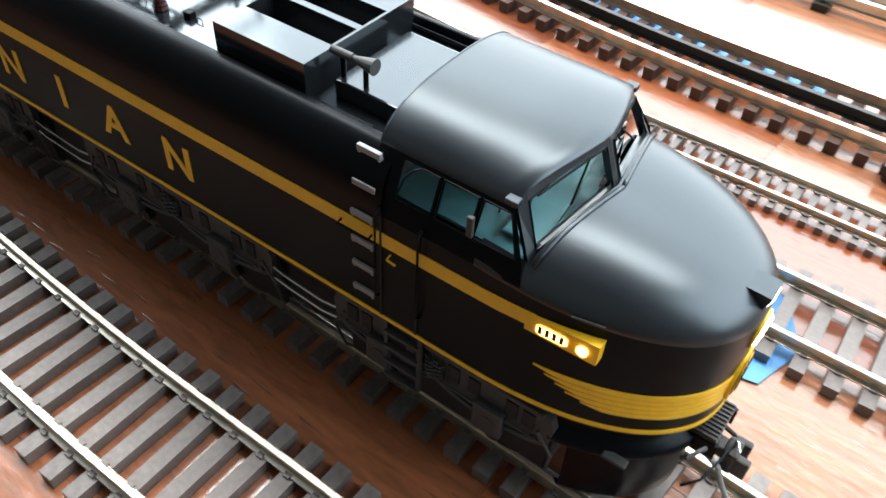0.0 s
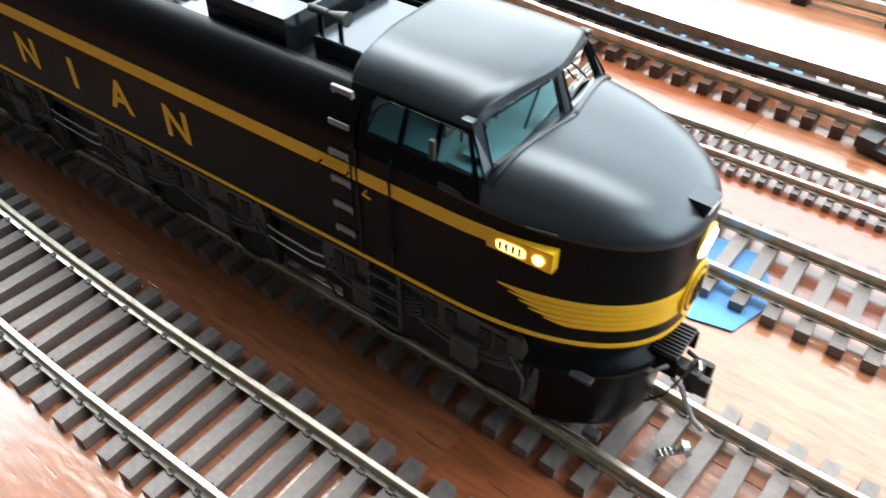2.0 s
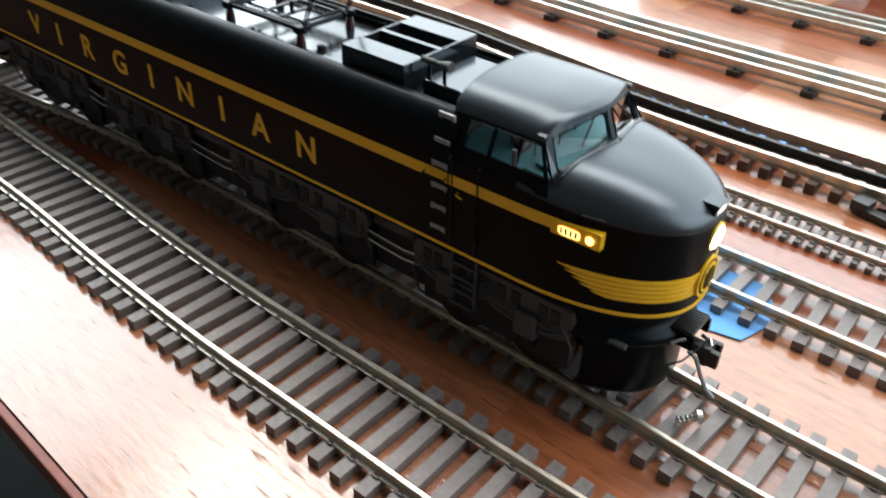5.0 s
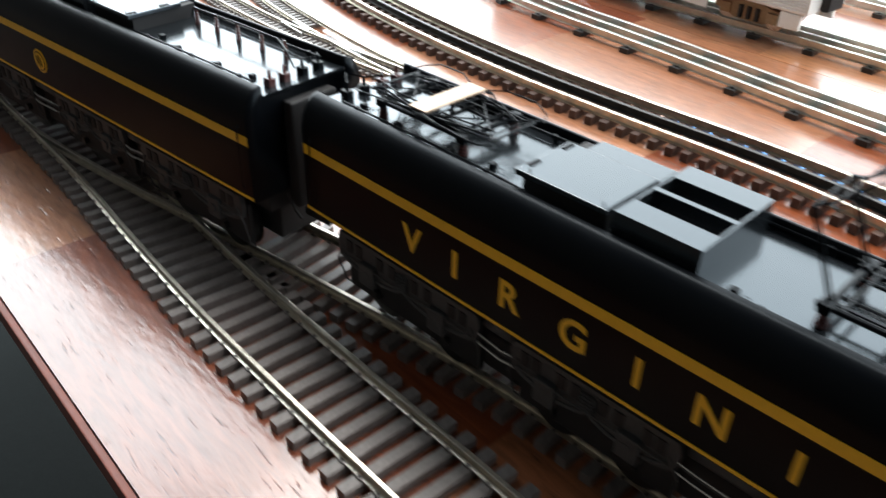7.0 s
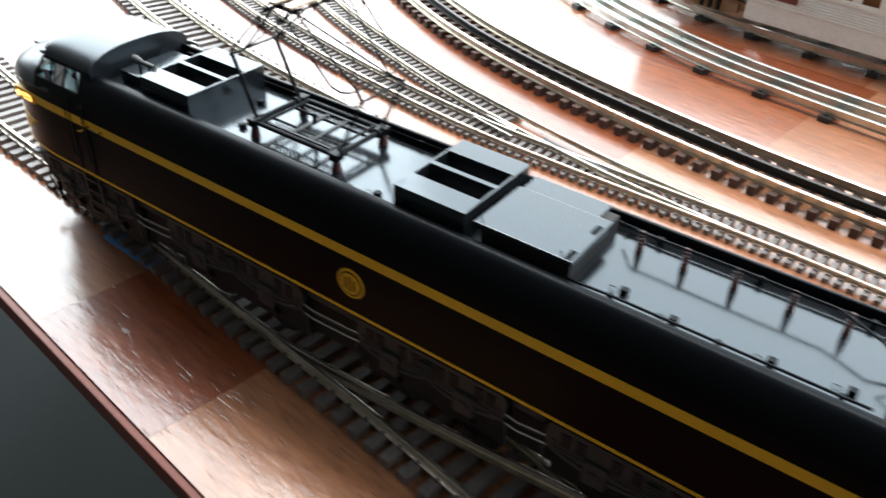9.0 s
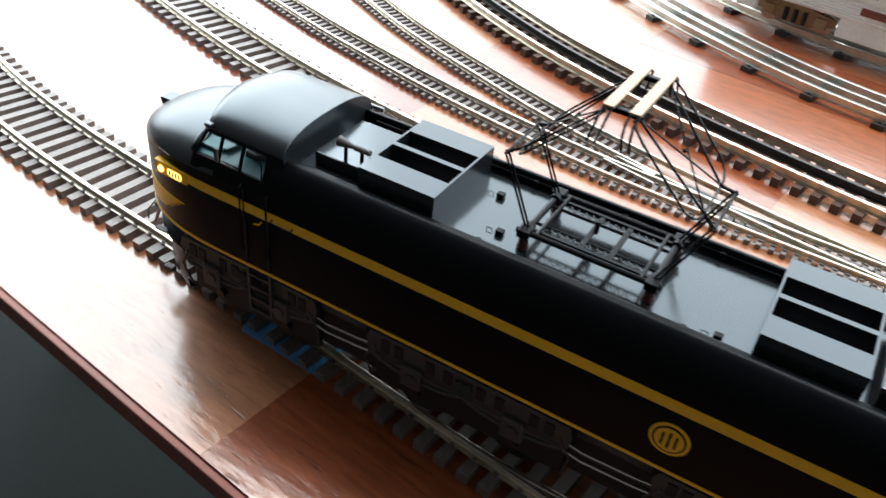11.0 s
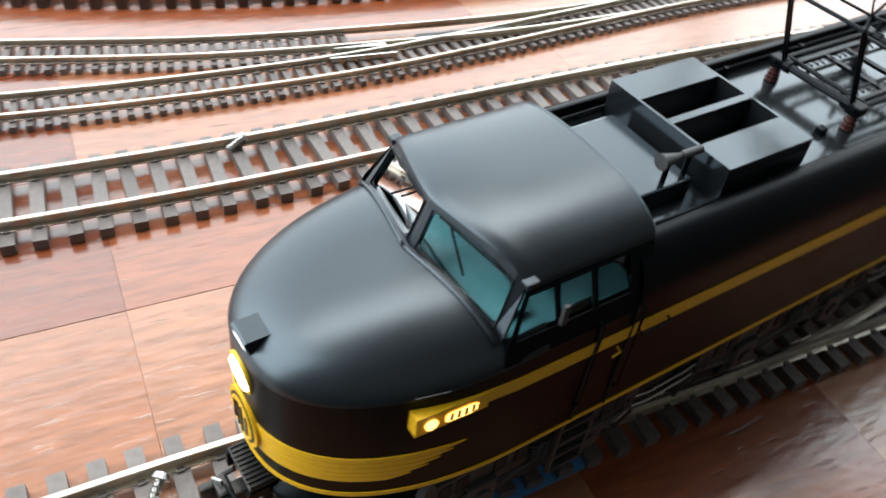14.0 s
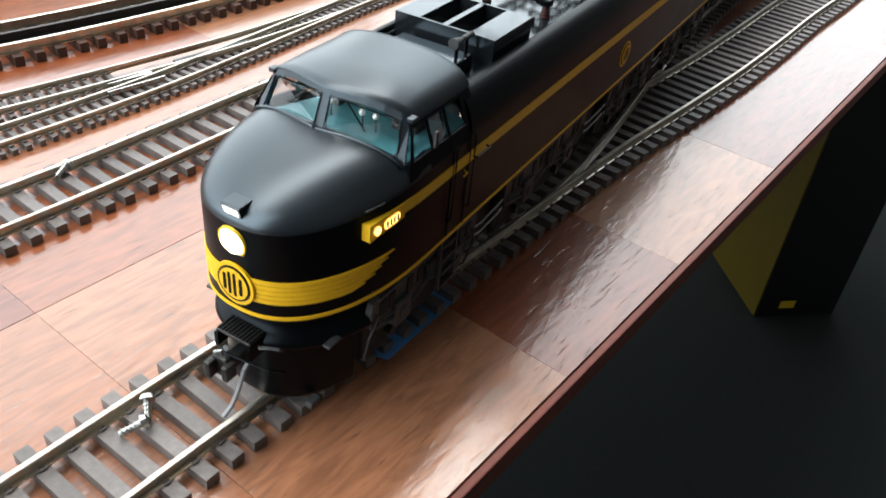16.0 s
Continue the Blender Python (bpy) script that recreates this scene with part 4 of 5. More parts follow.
        # flank: rung ladder, door, handrails, step
        for k in range(6 if s < 0 else 0):
            z = 0.0945 - k * 0.0086
            yk = B if z < 0.0815 else B - 0.0035 * ((z - 0.0815) / 0.0145)
            bm = boxed(0.3372, 0.3440, s * (yk + 0.0002) - 0.0006, s * (yk + 0.0002) + 0.0006, z, z + 0.0017, 0.0002)
            for x in (0.3374, 0.3432):
                box(bm, x, x + 0.0006, s * yk - 0.0006, s * yk + 0.0008, z - 0.0006, z)
            part("rung", bm, RUNG, loco, "grey rung with a footplate")
        part("stripe_grab", tube(bmesh.new(), [(0.3340, s * B, 0.0735), (0.3340, s * (B + 0.0020), 0.0732), (0.3435, s * (B + 0.0020), 0.0732), (0.3435, s * B, 0.0735)], 0.0004, 5), BLACK, loco)
        door = part("cab_door", boxed(0.3462, 0.3572, *sorted((s * (B - 0.0004), s * (B + 0.0001))), 0.0470, 0.0813), BLACK, loco, "flush black cab door")
        for x in (0.3462, 0.3572):
            part("door_gap", boxed(x - 0.0003, x + 0.0003, *sorted((s * (B - 0.0004), s * (B + 0.0005))), 0.0466, 0.0815), PITCH, door)
        for x in (0.3455, 0.3580):
            part("handrail", tube(bmesh.new(), [(x, s * B, 0.0535), (x, s * (B + 0.0016), 0.0545), (x, s * (B + 0.0016), 0.0825), (x, s * B, 0.0835)], 0.0004, 6), BLACK, loco)
        part("door_handle", tube(bmesh.new(), [(0.3490, s * B, 0.070), (0.3490, s * (B + 0.0015), 0.0695), (0.3515, s * (B + 0.0015), 0.0690)], 0.00035, 5), GOLD, door)
        bm = bmesh.new()
        for x in (0.3470, 0.3580):
            box(bm, x - 0.0006, x + 0.0006, s * 0.0315 - 0.0006, s * 0.0315 + 0.0006, 0.0215, 0.0446)
        for z in (0.0217, 0.0278, 0.0339, 0.0400):
            box(bm, 0.3470, 0.3580, s * 0.0315 - 0.0015, s * 0.0315 + 0.0008, z, z + 0.0009)
        part("step_ladder", bm, GREY, loco, "grey step ladder under the door")
        part("rear_rail", tube(bmesh.new(), [(0.006, s * B, 0.05), (0.006, s * (B + 0.0013), 0.051), (0.006, s * (B + 0.0013), 0.079), (0.006, s * B, 0.08)], 0.0004, 6), BLACK, loco)
        if lettered:
            spots = (0.0669, 0.0897, 0.1155, 0.1436, 0.1685, 0.1939, 0.2198, 0.2445, 0.2722)
            for k, ch in enumerate("VIRGINIAN"):
                letter(ch, 0.0158, GOLD, loco, spots[k if s < 0 else 8 - k], s * (B + 0.0002), 0.0549, s)
        else:
            e2 = empty("flank_emblem", None, loco)
            part("emblem_disc", rod(bmesh.new(), (0.1863, s * (B - 0.0005), 0.0598), (0.1863, s * (B + 0.0003), 0.0598), 0.0066, 36), GOLD, e2)
            part("emblem_field", rod(bmesh.new(), (0.1863, s * B, 0.0598), (0.1863, s * (B + 0.0005), 0.0598), 0.0055, 32), BLACK, e2)
            part("emblem_ring", rod(bmesh.new(), (0.1863, s * B, 0.0598), (0.1863, s * (B + 0.0007), 0.0598), 0.0048, 32), GOLD, e2)
            for dx, w, h in ((-0.0022, 0.0008, 0.0026), (0.0, 0.0008, 0.0034), (0.0022, 0.0008, 0.0026)):
                part("emblem_bar", boxed(0.1863 + dx - w / 2, 0.1863 + dx + w / 2, s * (B + 0.0006) - 0.0003, s * (B + 0.0006) + 0.0003, 0.0598 - h, 0.0598 + h), BLACK, e2)
    # roof equipment
    fan_box(loco, 0.2832, 0.3140, 0.0214, 0.1030)
    fan_box(loco, 0.1445, 0.1748, 0.0214, 0.1030)
    hatch = part("roof_hatch", boxed(0.104, 0.1412, -0.0205, 0.009, 0.0990, 0.1012, 0.0004) if facing < 0 else boxed(0.104, 0.1412, -0.009, 0.0205, 0.0990, 0.1012, 0.0004), DECK, loco, "flat roof hatch cover")
    part("hatch_curb", boxed(0.1055, 0.1400, -0.0175, 0.0175, 0.0918, 0.0989), PITCH, hatch)
    f = -facing
    part("hatch_cover", boxed(0.110, 0.1410, min(f * 0.0095, f * 0.021), max(f * 0.0095, f * 0.021), 0.0975, 0.0996, 0.0003), DECK, hatch)
    for q in (-0.0150, 0.0030):
        for k in range(5):
            yy = -facing * q + 0.0011 * k
            part("hatch_rib", boxed(0.1052, 0.1072, yy - 0.0003, yy + 0.0003, 0.1012, 0.1016), BLACK, hatch)
    for q in (0.109, 0.139):
        part("hatch_pin", tube(bmesh.new(), [(q, facing * 0.0185, 0.1010), (q, facing * 0.0185, 0.1024)], 0.0003, 5), BLACK, hatch)
    part("platform", boxed(0.3175, 0.3375, -0.0150, 0.0150, 0.0922, 0.0972, 0.0006), DECK, loco, "raised roof panel behind the cab")
    # horn on a stand
    horn = empty("air_horn", None, loco)
    y = facing * 0.0125
    bm = bmesh.new()
    for x in (0.3185, 0.3255):
        rod(bm, (x, y, 0.092), (x, y, 0.1035), 0.0007)
    part("stand", bm, BLACK, horn)
    bm = rod(bmesh.new(), (0.3150, y, 0.1035), (0.3215, y, 0.1035), 0.0011, 12)
    rod(bm, (0.3215, y, 0.1035), (0.3285, y, 0.1037), 0.0007, 14, 0.0021)
    part("bell", bm, GREY, horn)
    # pipes and junctions along the parapets
    for s in (-1, 1):
        bm = tube(bmesh.new(), [(0.012, s * 0.0195, 0.0945), (0.09, s * 0.0195, 0.0945), (0.13, s * 0.0220, 0.0945), (0.28, s * 0.0222, 0.0945), (0.335, s * 0.0215, 0.0945)], 0.0005)
        for k in range(8):
            x = 0.02 + 0.035 * k
            yk = 0.0195 if x < 0.1 else 0.0221
            box(bm, x - 0.0008, x + 0.0008, s * yk - 0.0008, s * yk + 0.0008, 0.0922, 0.0952)
        part("roof_pipe", bm, BLACK, loco)
    pantograph(loco, 0.2305, True)
    if lettered:
        pantograph(loco, 0.052, False)
    else:
        far = -facing
        bm = tube(bmesh.new(), [(0.100, far * 0.012, 0.0945), (0.096, far * 0.011, 0.100), (0.06, far * 0.011, 0.1005), (0.03, far * 0.0105, 0.1005), (0.016, far * 0.004, 0.100), (0.008, far * 0.001, 0.0955)], 0.0005)
        part("roof_cable", bm, BLACK, loco, "dark high-voltage cable")
        for x in (0.094, 0.078, 0.061, 0.043, 0.026):
            bm = bmesh.new()
            for k in range(5):
                rod(bm, (x, far * 0.011, 0.0922 + k * 0.0015), (x, far * 0.011, 0.0933 + k * 0.0015), 0.0014 - 0.00012 * k, 10)
            rod(bm, (x, far * 0.011, 0.0922), (x, far * 0.011, 0.1008), 0.0006)
            part("post_insulator", bm, PORCELAIN, loco)
    for x, yq in ((0.088, 0.013), (0.070, 0.0165), (0.040, 0.0160), (0.018, 0.014), (0.262, 0.012), (0.272, -0.008), (0.185, 0.018)):
        bm = boxed(x - 0.0014, x + 0.0014, facing * yq - 0.0012, facing * yq + 0.0012, 0.0920, 0.0942, 0.0003)
        tube(bm, [(x + 0.003, facing * yq, 0.0922), (x + 0.003, facing * yq, 0.0932), (x + 0.005, facing * yq, 0.0932), (x + 0.005, facing * yq, 0.0922)], 0.0002, 4)
        part("roof_fitting", bm, BLACK, loco)
    # cable boxes and insulators at the rear edge of the roof
    for yq in (-0.013, -0.004, 0.006, 0.014):
        bm = boxed(0.0040, 0.0085, yq - 0.0018, yq + 0.0018, 0.0918, 0.0958, 0.0004)
        rod(bm, (0.0062, yq, 0.0955), (0.0062, yq, 0.0995), 0.0009, 8, 0.0006)
        part("rear_terminal", bm, BLACK if yq < 0 else PORCELAIN, loco)
    part("jumper_cable", tube(bmesh.new(), [(0.0062, -0.013, 0.0992), (0.001, -0.009, 0.1005), (0.0062, -0.004, 0.0992), (0.012, 0.001, 0.1003), (0.0062, 0.006, 0.0992)], 0.0004, 5), BLACK, loco)
    # rear end: diaphragm, coupling
    bm = boxed(-0.0055, 0.0005, -0.0130, 0.0130, 0.036, 0.0870, 0.0012)
    part("gangway", bm, PITCH, loco, "black rear gangway plate")
    for s in (-1, 1):
        part("rear_hose", tube(bmesh.new(), [(-0.001, s * 0.015, 0.043), (-0.006, s * 0.0155, 0.036), (-0.009, s * 0.0150, 0.033)], 0.0009), PITCH, loco)
    bm = boxed(-0.013, 0.004, -0.0025, 0.0025, 0.0245, 0.0285, 0.0006)
    part("drawbar", bm, DARKRAIL, loco, "dark metal drawbar")
    # pilot, coupler, hoses
    pilot = empty("pilot", None, loco)
    rows = []
    for z, k in ((0.0440, 0.90), (0.0385, 0.90), (0.0365, 0.91), (0.0348, 0.94), (0.0338, 0.985), (0.0322, 1.0), (0.0308, 0.985), (0.0302, 0.93)):
        rows.append([(XC + (x - XC) * k * 0.985, y * k * 0.97, z) for x, y, _, _ in round_plan(0.396, 40)])
    part("pilot_ledge", grid(bmesh.new(), rows), BLACK, pilot, "rounded black ledge over the pilot", True)
    rows = []
    for z, k in ((0.0316, 0.945), (0.0285, 0.95), (0.0150, 0.955), (0.0080, 0.95), (0.0066, 0.94), (0.0066, 0.88)):
        rows.append([(XC + (x - XC) * k * 0.985, y * k * 0.90, z) for x, y, _, _ in round_plan(0.402, 40)])
    part("pilot_apron", grid(bmesh.new(), rows), BLACK, pilot, "curved black pilot apron", True)
    bm = tube(bmesh.new(), [(0.4262, facing * 0.0150, 0.0338), (0.4275, facing * 0.0150, 0.0350), (0.4290, facing * 0.0120, 0.0352), (0.4302, facing * 0.0092, 0.0345)], 0.0006, 6)
    part("ledge_grab", bm, GREY, pilot)
    bm = boxed(0.4240, 0.4318, -0.0070, 0.0070, 0.0345, 0.0356, 0.0004)
    plate_top = part("step_plate", bm, DARKRAIL, pilot, "ribbed dark step plate over the coupler")
    for k in range(10):
        part("step_rib", boxed(0.4243, 0.4315, -0.0064 + k * 0.0014 - 0.0003, -0.0064 + k * 0.0014 + 0.0003, 0.0357, 0.0361), DARKRAIL, plate_top)
    for q in (-1, 1):
        part("ledge_step", boxed(0.4100, 0.4165, *sorted((q * 0.0235, q * 0.0262)), 0.0326, 0.0336, 0.0003), GREY, pilot)
        part("apron_foot", boxed(0.4150, 0.4200, *sorted((q * 0.0185, q * 0.0215)), 0.0050, 0.0075, 0.0004), GREY, pilot)
    for q in (-1, 1):
        part("plate_bracket", boxed(0.4230, 0.4325, q * 0.0066 - 0.0007, q * 0.0066 + 0.0007, 0.0290, 0.0344), BLACK, pilot)
    cp = empty("coupler", None, loco)
    part("shank", boxed(0.420, 0.4345, -0.0022, 0.0022, 0.0245, 0.0285, 0.0006), DARKRAIL, cp)
    part("coupler_head", boxed(0.4338, 0.4378, -0.0042, 0.0020, 0.0225, 0.0305, 0.0009), DARKRAIL, cp, "black coupler head")
    part("knuckle", boxed(0.4372, 0.4412, -0.0042, -0.0018, 0.0232, 0.0298, 0.0007), DARKRAIL, cp)
    part("guard_arm", boxed(0.4350, 0.4398, 0.0017, 0.0040, 0.0235, 0.0295, 0.0007), DARKRAIL, cp)
    part("lift_pin", tube(bmesh.new(), [(0.4358, -0.001, 0.0305), (0.4362, -0.001, 0.0325), (0.4375, -0.003, 0.0318)], 0.0004, 6), STEEL, cp)
    part("cut_lever", tube(bmesh.new(), [(0.4290, facing * 0.0185, 0.0285), (0.4325, facing * 0.0150, 0.0300), (0.4345, facing * 0.0070, 0.0312), (0.4355, 0.0, 0.0316)], 0.0004, 6), BLACK, pilot)
    part("air_hose", tube(bmesh.new(), [(0.4310, facing * 0.0055, 0.0275), (0.4345, facing * 0.0062, 0.0262), (0.4372, facing * 0.0062, 0.0205), (0.4400, facing * 0.0055, 0.0150), (0.4430, facing * 0.0045, 0.0118)], 0.0008, 8), RUNG, cp, "grey curved air hose")
    part("dark_hose", tube(bmesh.new(), [(0.4310, -facing * 0.0060, 0.0270), (0.4345, -facing * 0.0070, 0.0245), (0.4358, -facing * 0.0070, 0.0190)], 0.0007, 8), PITCH, cp)
    for x0, x1 in TRUCKS:
        truck(loco, x0, x1)
    for x0, x1 in ((0.188, 0.215), (0.303, 0.325), (0.101, 0.115)):
        part("equipment_box", boxed(x0 - 0.004, x1 + 0.004, -0.0225, 0.0225, 0.0120, 0.0445, 0.002), PITCH, loco, "dark equipment box between the trucks")
        for s in (-1, 1):
            for z, y, r, mat in ((0.0275, 0.0290, 0.00055, STEEL), (0.0300, 0.0280, 0.0006, GREY), (0.0318, 0.0290, 0.00045, STEEL)):
                part("air_pipe", tube(bmesh.new(), [(x0 - 0.004, s * (y - 0.0008), z), (x0 + 0.004, s * y, z), (x1 - 0.004, s * y, z - 0.0008), (x1 + 0.003, s * (y - 0.0008), z - 0.0006)], r), mat, loco)
            part("air_reservoir", rod(bmesh.new(), (x0, s * 0.0240, 0.0370), (x1, s * 0.0240, 0.0370), 0.0034, 16), GREY, loco, "dark grey air tank", True)
    return loco


RIDE = 0.008          # how high the body rides over its drawing
ENGINE_A = Matrix.Translation((0, 0, RIDE))
ENGINE_B = Matrix.Translation((-0.0206, -0.0147, RIDE)) @ Matrix.Rotation(math.pi + radians(4.17), 4, "Z")
locomotive(ENGINE_A, -1, True, "black and gold electric locomotive with gold lettering, lit headlight")
locomotive(ENGINE_B, 1, False, "black and gold electric locomotive with a round flank emblem, lit headlight")
# ---------------- loose things ----------------
def tape(pts, label):
    bm = bmesh.new()
    up = [bm.verts.new((x, y, z + 0.0003)) for x, y, z in pts]
    dn = [bm.verts.new((x, y, z)) for x, y, z in pts]
    bm.faces.new(up)
    bm.faces.new(dn[::-1])
    k = len(pts)
    for i in range(k):
        bm.faces.new((up[i], dn[i], dn[(i + 1) % k], up[(i + 1) % k]))
    return tagged(part("masking_tape", bm, TAPE), label, "tape", "pieces of blue tape")


tape([(0.388, 0.100, 0.0004), (0.394, 0.072, 0.0004), (0.404, 0.061, 0.0004), (0.418, 0.053, 0.0004), (0.433, 0.056, 0.0004), (0.440, 0.078, 0.0004), (0.428, 0.100, 0.0004)], "blue masking tape stuck under a track")
tape([(-0.398, -0.048, 0.0004), (-0.392, -0.0640, 0.0004), (-0.345, -0.0635, 0.0004), (-0.338, -0.0300, 0.0004), (-0.395, -0.0300, 0.0004)], "blue masking tape under the track by the locomotive nose")

run = spline(FOURTH, 0.01)
run = [q for q in run if 0.0 < q.x < 0.405]
bm = sweep(bmesh.new(), run, [(-0.0285, 0.0004), (-0.0150, 0.0004), (-0.0150, 0.0008), (-0.0285, 0.0008)])
tagged(part("masking_tape", bm, TAPE), "long strip of blue masking tape under brown tie ends", "tape", "pieces of blue tape")

# case under the table
CASEM = material("black_board", (0.006, 0.007, 0.009), 0.5, spread=0.2)
MUST = material("mustard_board", (0.15, 0.105, 0.006), 0.6, spread=0.15)
case = tagged(empty("floor_case", Matrix.Translation((0.762, -0.070, -0.75)) @ Matrix.Rotation(radians(-46.6), 4, "Z")), "tall black case with mustard side on the floor", "case")
part("case_body", boxed(0.003, 0.165, 0.0, 0.24, 0.0, 0.68, 0.002), CASEM, case)
part("case_side", boxed(0.0, 0.0028, 0.0, 0.24, 0.004, 0.68), MUST, case, "mustard side panel")
part("case_label", boxed(0.045, 0.075, -0.0022, -0.0002, 0.022, 0.038), YELLOW, case, "small yellow label")


# ---------------- small things on the layout ----------------
def screw(x, y, z, tilt, label):
    s = tagged(empty("track_screw", Matrix.Translation((x, y, z)) @ Matrix.Rotation(tilt, 4, "Z") @ Matrix.Rotation(radians(72), 4, "Y")), label, "screw")
    bm = bmesh.new()
    rod(bm, (0, 0, 0.0), (0, 0, 0.008), 0.0011, 10, 0.0013)
    part("shank", bm, STEEL, s)
    part("head", rod(bmesh.new(), (0, 0, 0.008), (0, 0, 0.0098), 0.0028, 16, 0.0022), STEEL, s)
    part("thread", tube(bmesh.new(), [(0.0013 * math.cos(k * 0.9), 0.0013 * math.sin(k * 0.9), 0.0004 + 0.00022 * k) for k in range(32)], 0.0003, 4), STEEL, s)
    return s


screw(0.434, -0.0093, 0.0062, 0.6, "loose bright screw lying between the rails")
screw(-0.481, -0.0215, 0.0062, -0.5, "bright screw lying between the rails")
screw(-0.472, -0.0245, 0.0062, 0.9, "bright screw lying between the rails")

screw(-0.402, 0.127, 0.0062, 0.3, "bright screw lying on a tie of the rear track")

bar = tagged(empty("black_clip", Matrix.Translation((0.466, 0.190, 0.0)) @ Matrix.Rotation(radians(-12), 4, "Z")), "black plastic clip lying on the boards", "clip")
part("clip_bar", boxed(-0.03, 0.03, -0.0035, 0.0035, 0.0004, 0.0045, 0.0006), TIEK, bar)
part("clip_head", boxed(-0.031, -0.022, -0.005, 0.005, 0.0046, 0.0085, 0.0006), TIEK, bar)

# wooden shim under the tin track
WOODCHIP = material("orange_wood", (0.36, 0.15, 0.05), 0.6, spread=0.25, grain=200)
tagged(part("wood_shim", boxed(-0.014, 0.014, -0.006, 0.006, 0.0002, 0.0035, 0.0004), WOODCHIP, m=Matrix.Translation((0.148, 0.372, 0)) @ Matrix.Rotation(0.1, 4, "Z")), "small orange-brown wooden shim beside the track", "shim")

# narrow turnout: frog, guard bars, switch box
turnout = tagged(empty("turnout_frog", Matrix.Translation((-0.315, 0.189, 0.0)) @ Matrix.Rotation(radians(172), 4, "Z")), "bright metal frog and black guard bar of a turnout", "turnout")
bm = bmesh.new()
pts = [(-0.016, -0.0018), (-0.016, 0.0018), (0.012, 0.0002), (0.012, -0.0002)]
lo, hi = [bm.verts.new((x, y, 0.003)) for x, y in pts], [bm.verts.new((x, y, 0.0064)) for x, y in pts]
bm.faces.new(lo), bm.faces.new(hi)
for k in range(4):
    bm.faces.new((lo[k], lo[(k + 1) % 4], hi[(k + 1) % 4], hi[k]))
part("frog", bm, STEEL, turnout, "bright metal frog")
part("guard_bar", boxed(-0.090, -0.035, -0.0075, -0.0035, 0.0032, 0.0060, 0.0004), TIEK, turnout, "black plastic guard bar")
part("guard_bar", boxed(-0.020, 0.016, 0.0075, 0.0088, 0.0032, 0.0060, 0.0003), STEEL, turnout)


# ---------------- other trains ----------------
def small_truck(parent, x, y0, mat):
    """Two-axle truck: equalised side frames with openings, bolster, wheels."""
    t = empty("truck", None, parent)
    for s in (-1, 1):
        y = s * 0.0205
        prof = [(-0.034, 0.020), (-0.034, 0.026), (-0.022, 0.0275), (-0.010, 0.0300), (0.010, 0.0300), (0.022, 0.0275), (0.034, 0.026), (0.034, 0.020), (0.024, 0.0185), (0.014, 0.0140), (-0.014, 0.0140), (-0.024, 0.0185)]
        bm = bmesh.new()
        f, g = [bm.verts.new((x + u, y - 0.0016, z)) for u, z in prof], [bm.verts.new((x + u, y + 0.0016, z)) for u, z in prof]
        bm.faces.new(f), bm.faces.new(g)
        for k in range(len(prof)):
            bm.faces.new((f[k], f[(k + 1) % 12], g[(k + 1) % 12], g[k]))
        part("side_frame", bm, mat, t)
        for u in (-0.0225, 0.0225):
            part("journal_box", boxed(x + u - 0.005, x + u + 0.005, y + s * 0.0018 - 0.0018, y + s * 0.0018 + 0.0018, 0.0165, 0.0255, 0.001), mat, t)
        for u in (-0.008, 0.0, 0.008):
            part("spring", rod(bmesh.new(), (x + u, y + s * 0.0022, 0.0155), (x + u, y + s * 0.0022, 0.026), 0.0021, 10), PITCH, t)
    for u in (-0.0225, 0.0225):
        bm = rod(bmesh.new(), (x + u, -0.017, 0.0195), (x + u, 0.017, 0.0195), 0.002, 8)
        for s in (-1, 1):
            rod(bm, (x + u, s * 0.0145, 0.0195), (x + u, s * 0.0180, 0.0195), 0.0095, 24)
        part("wheel_set", bm, STEEL, t)
    return t


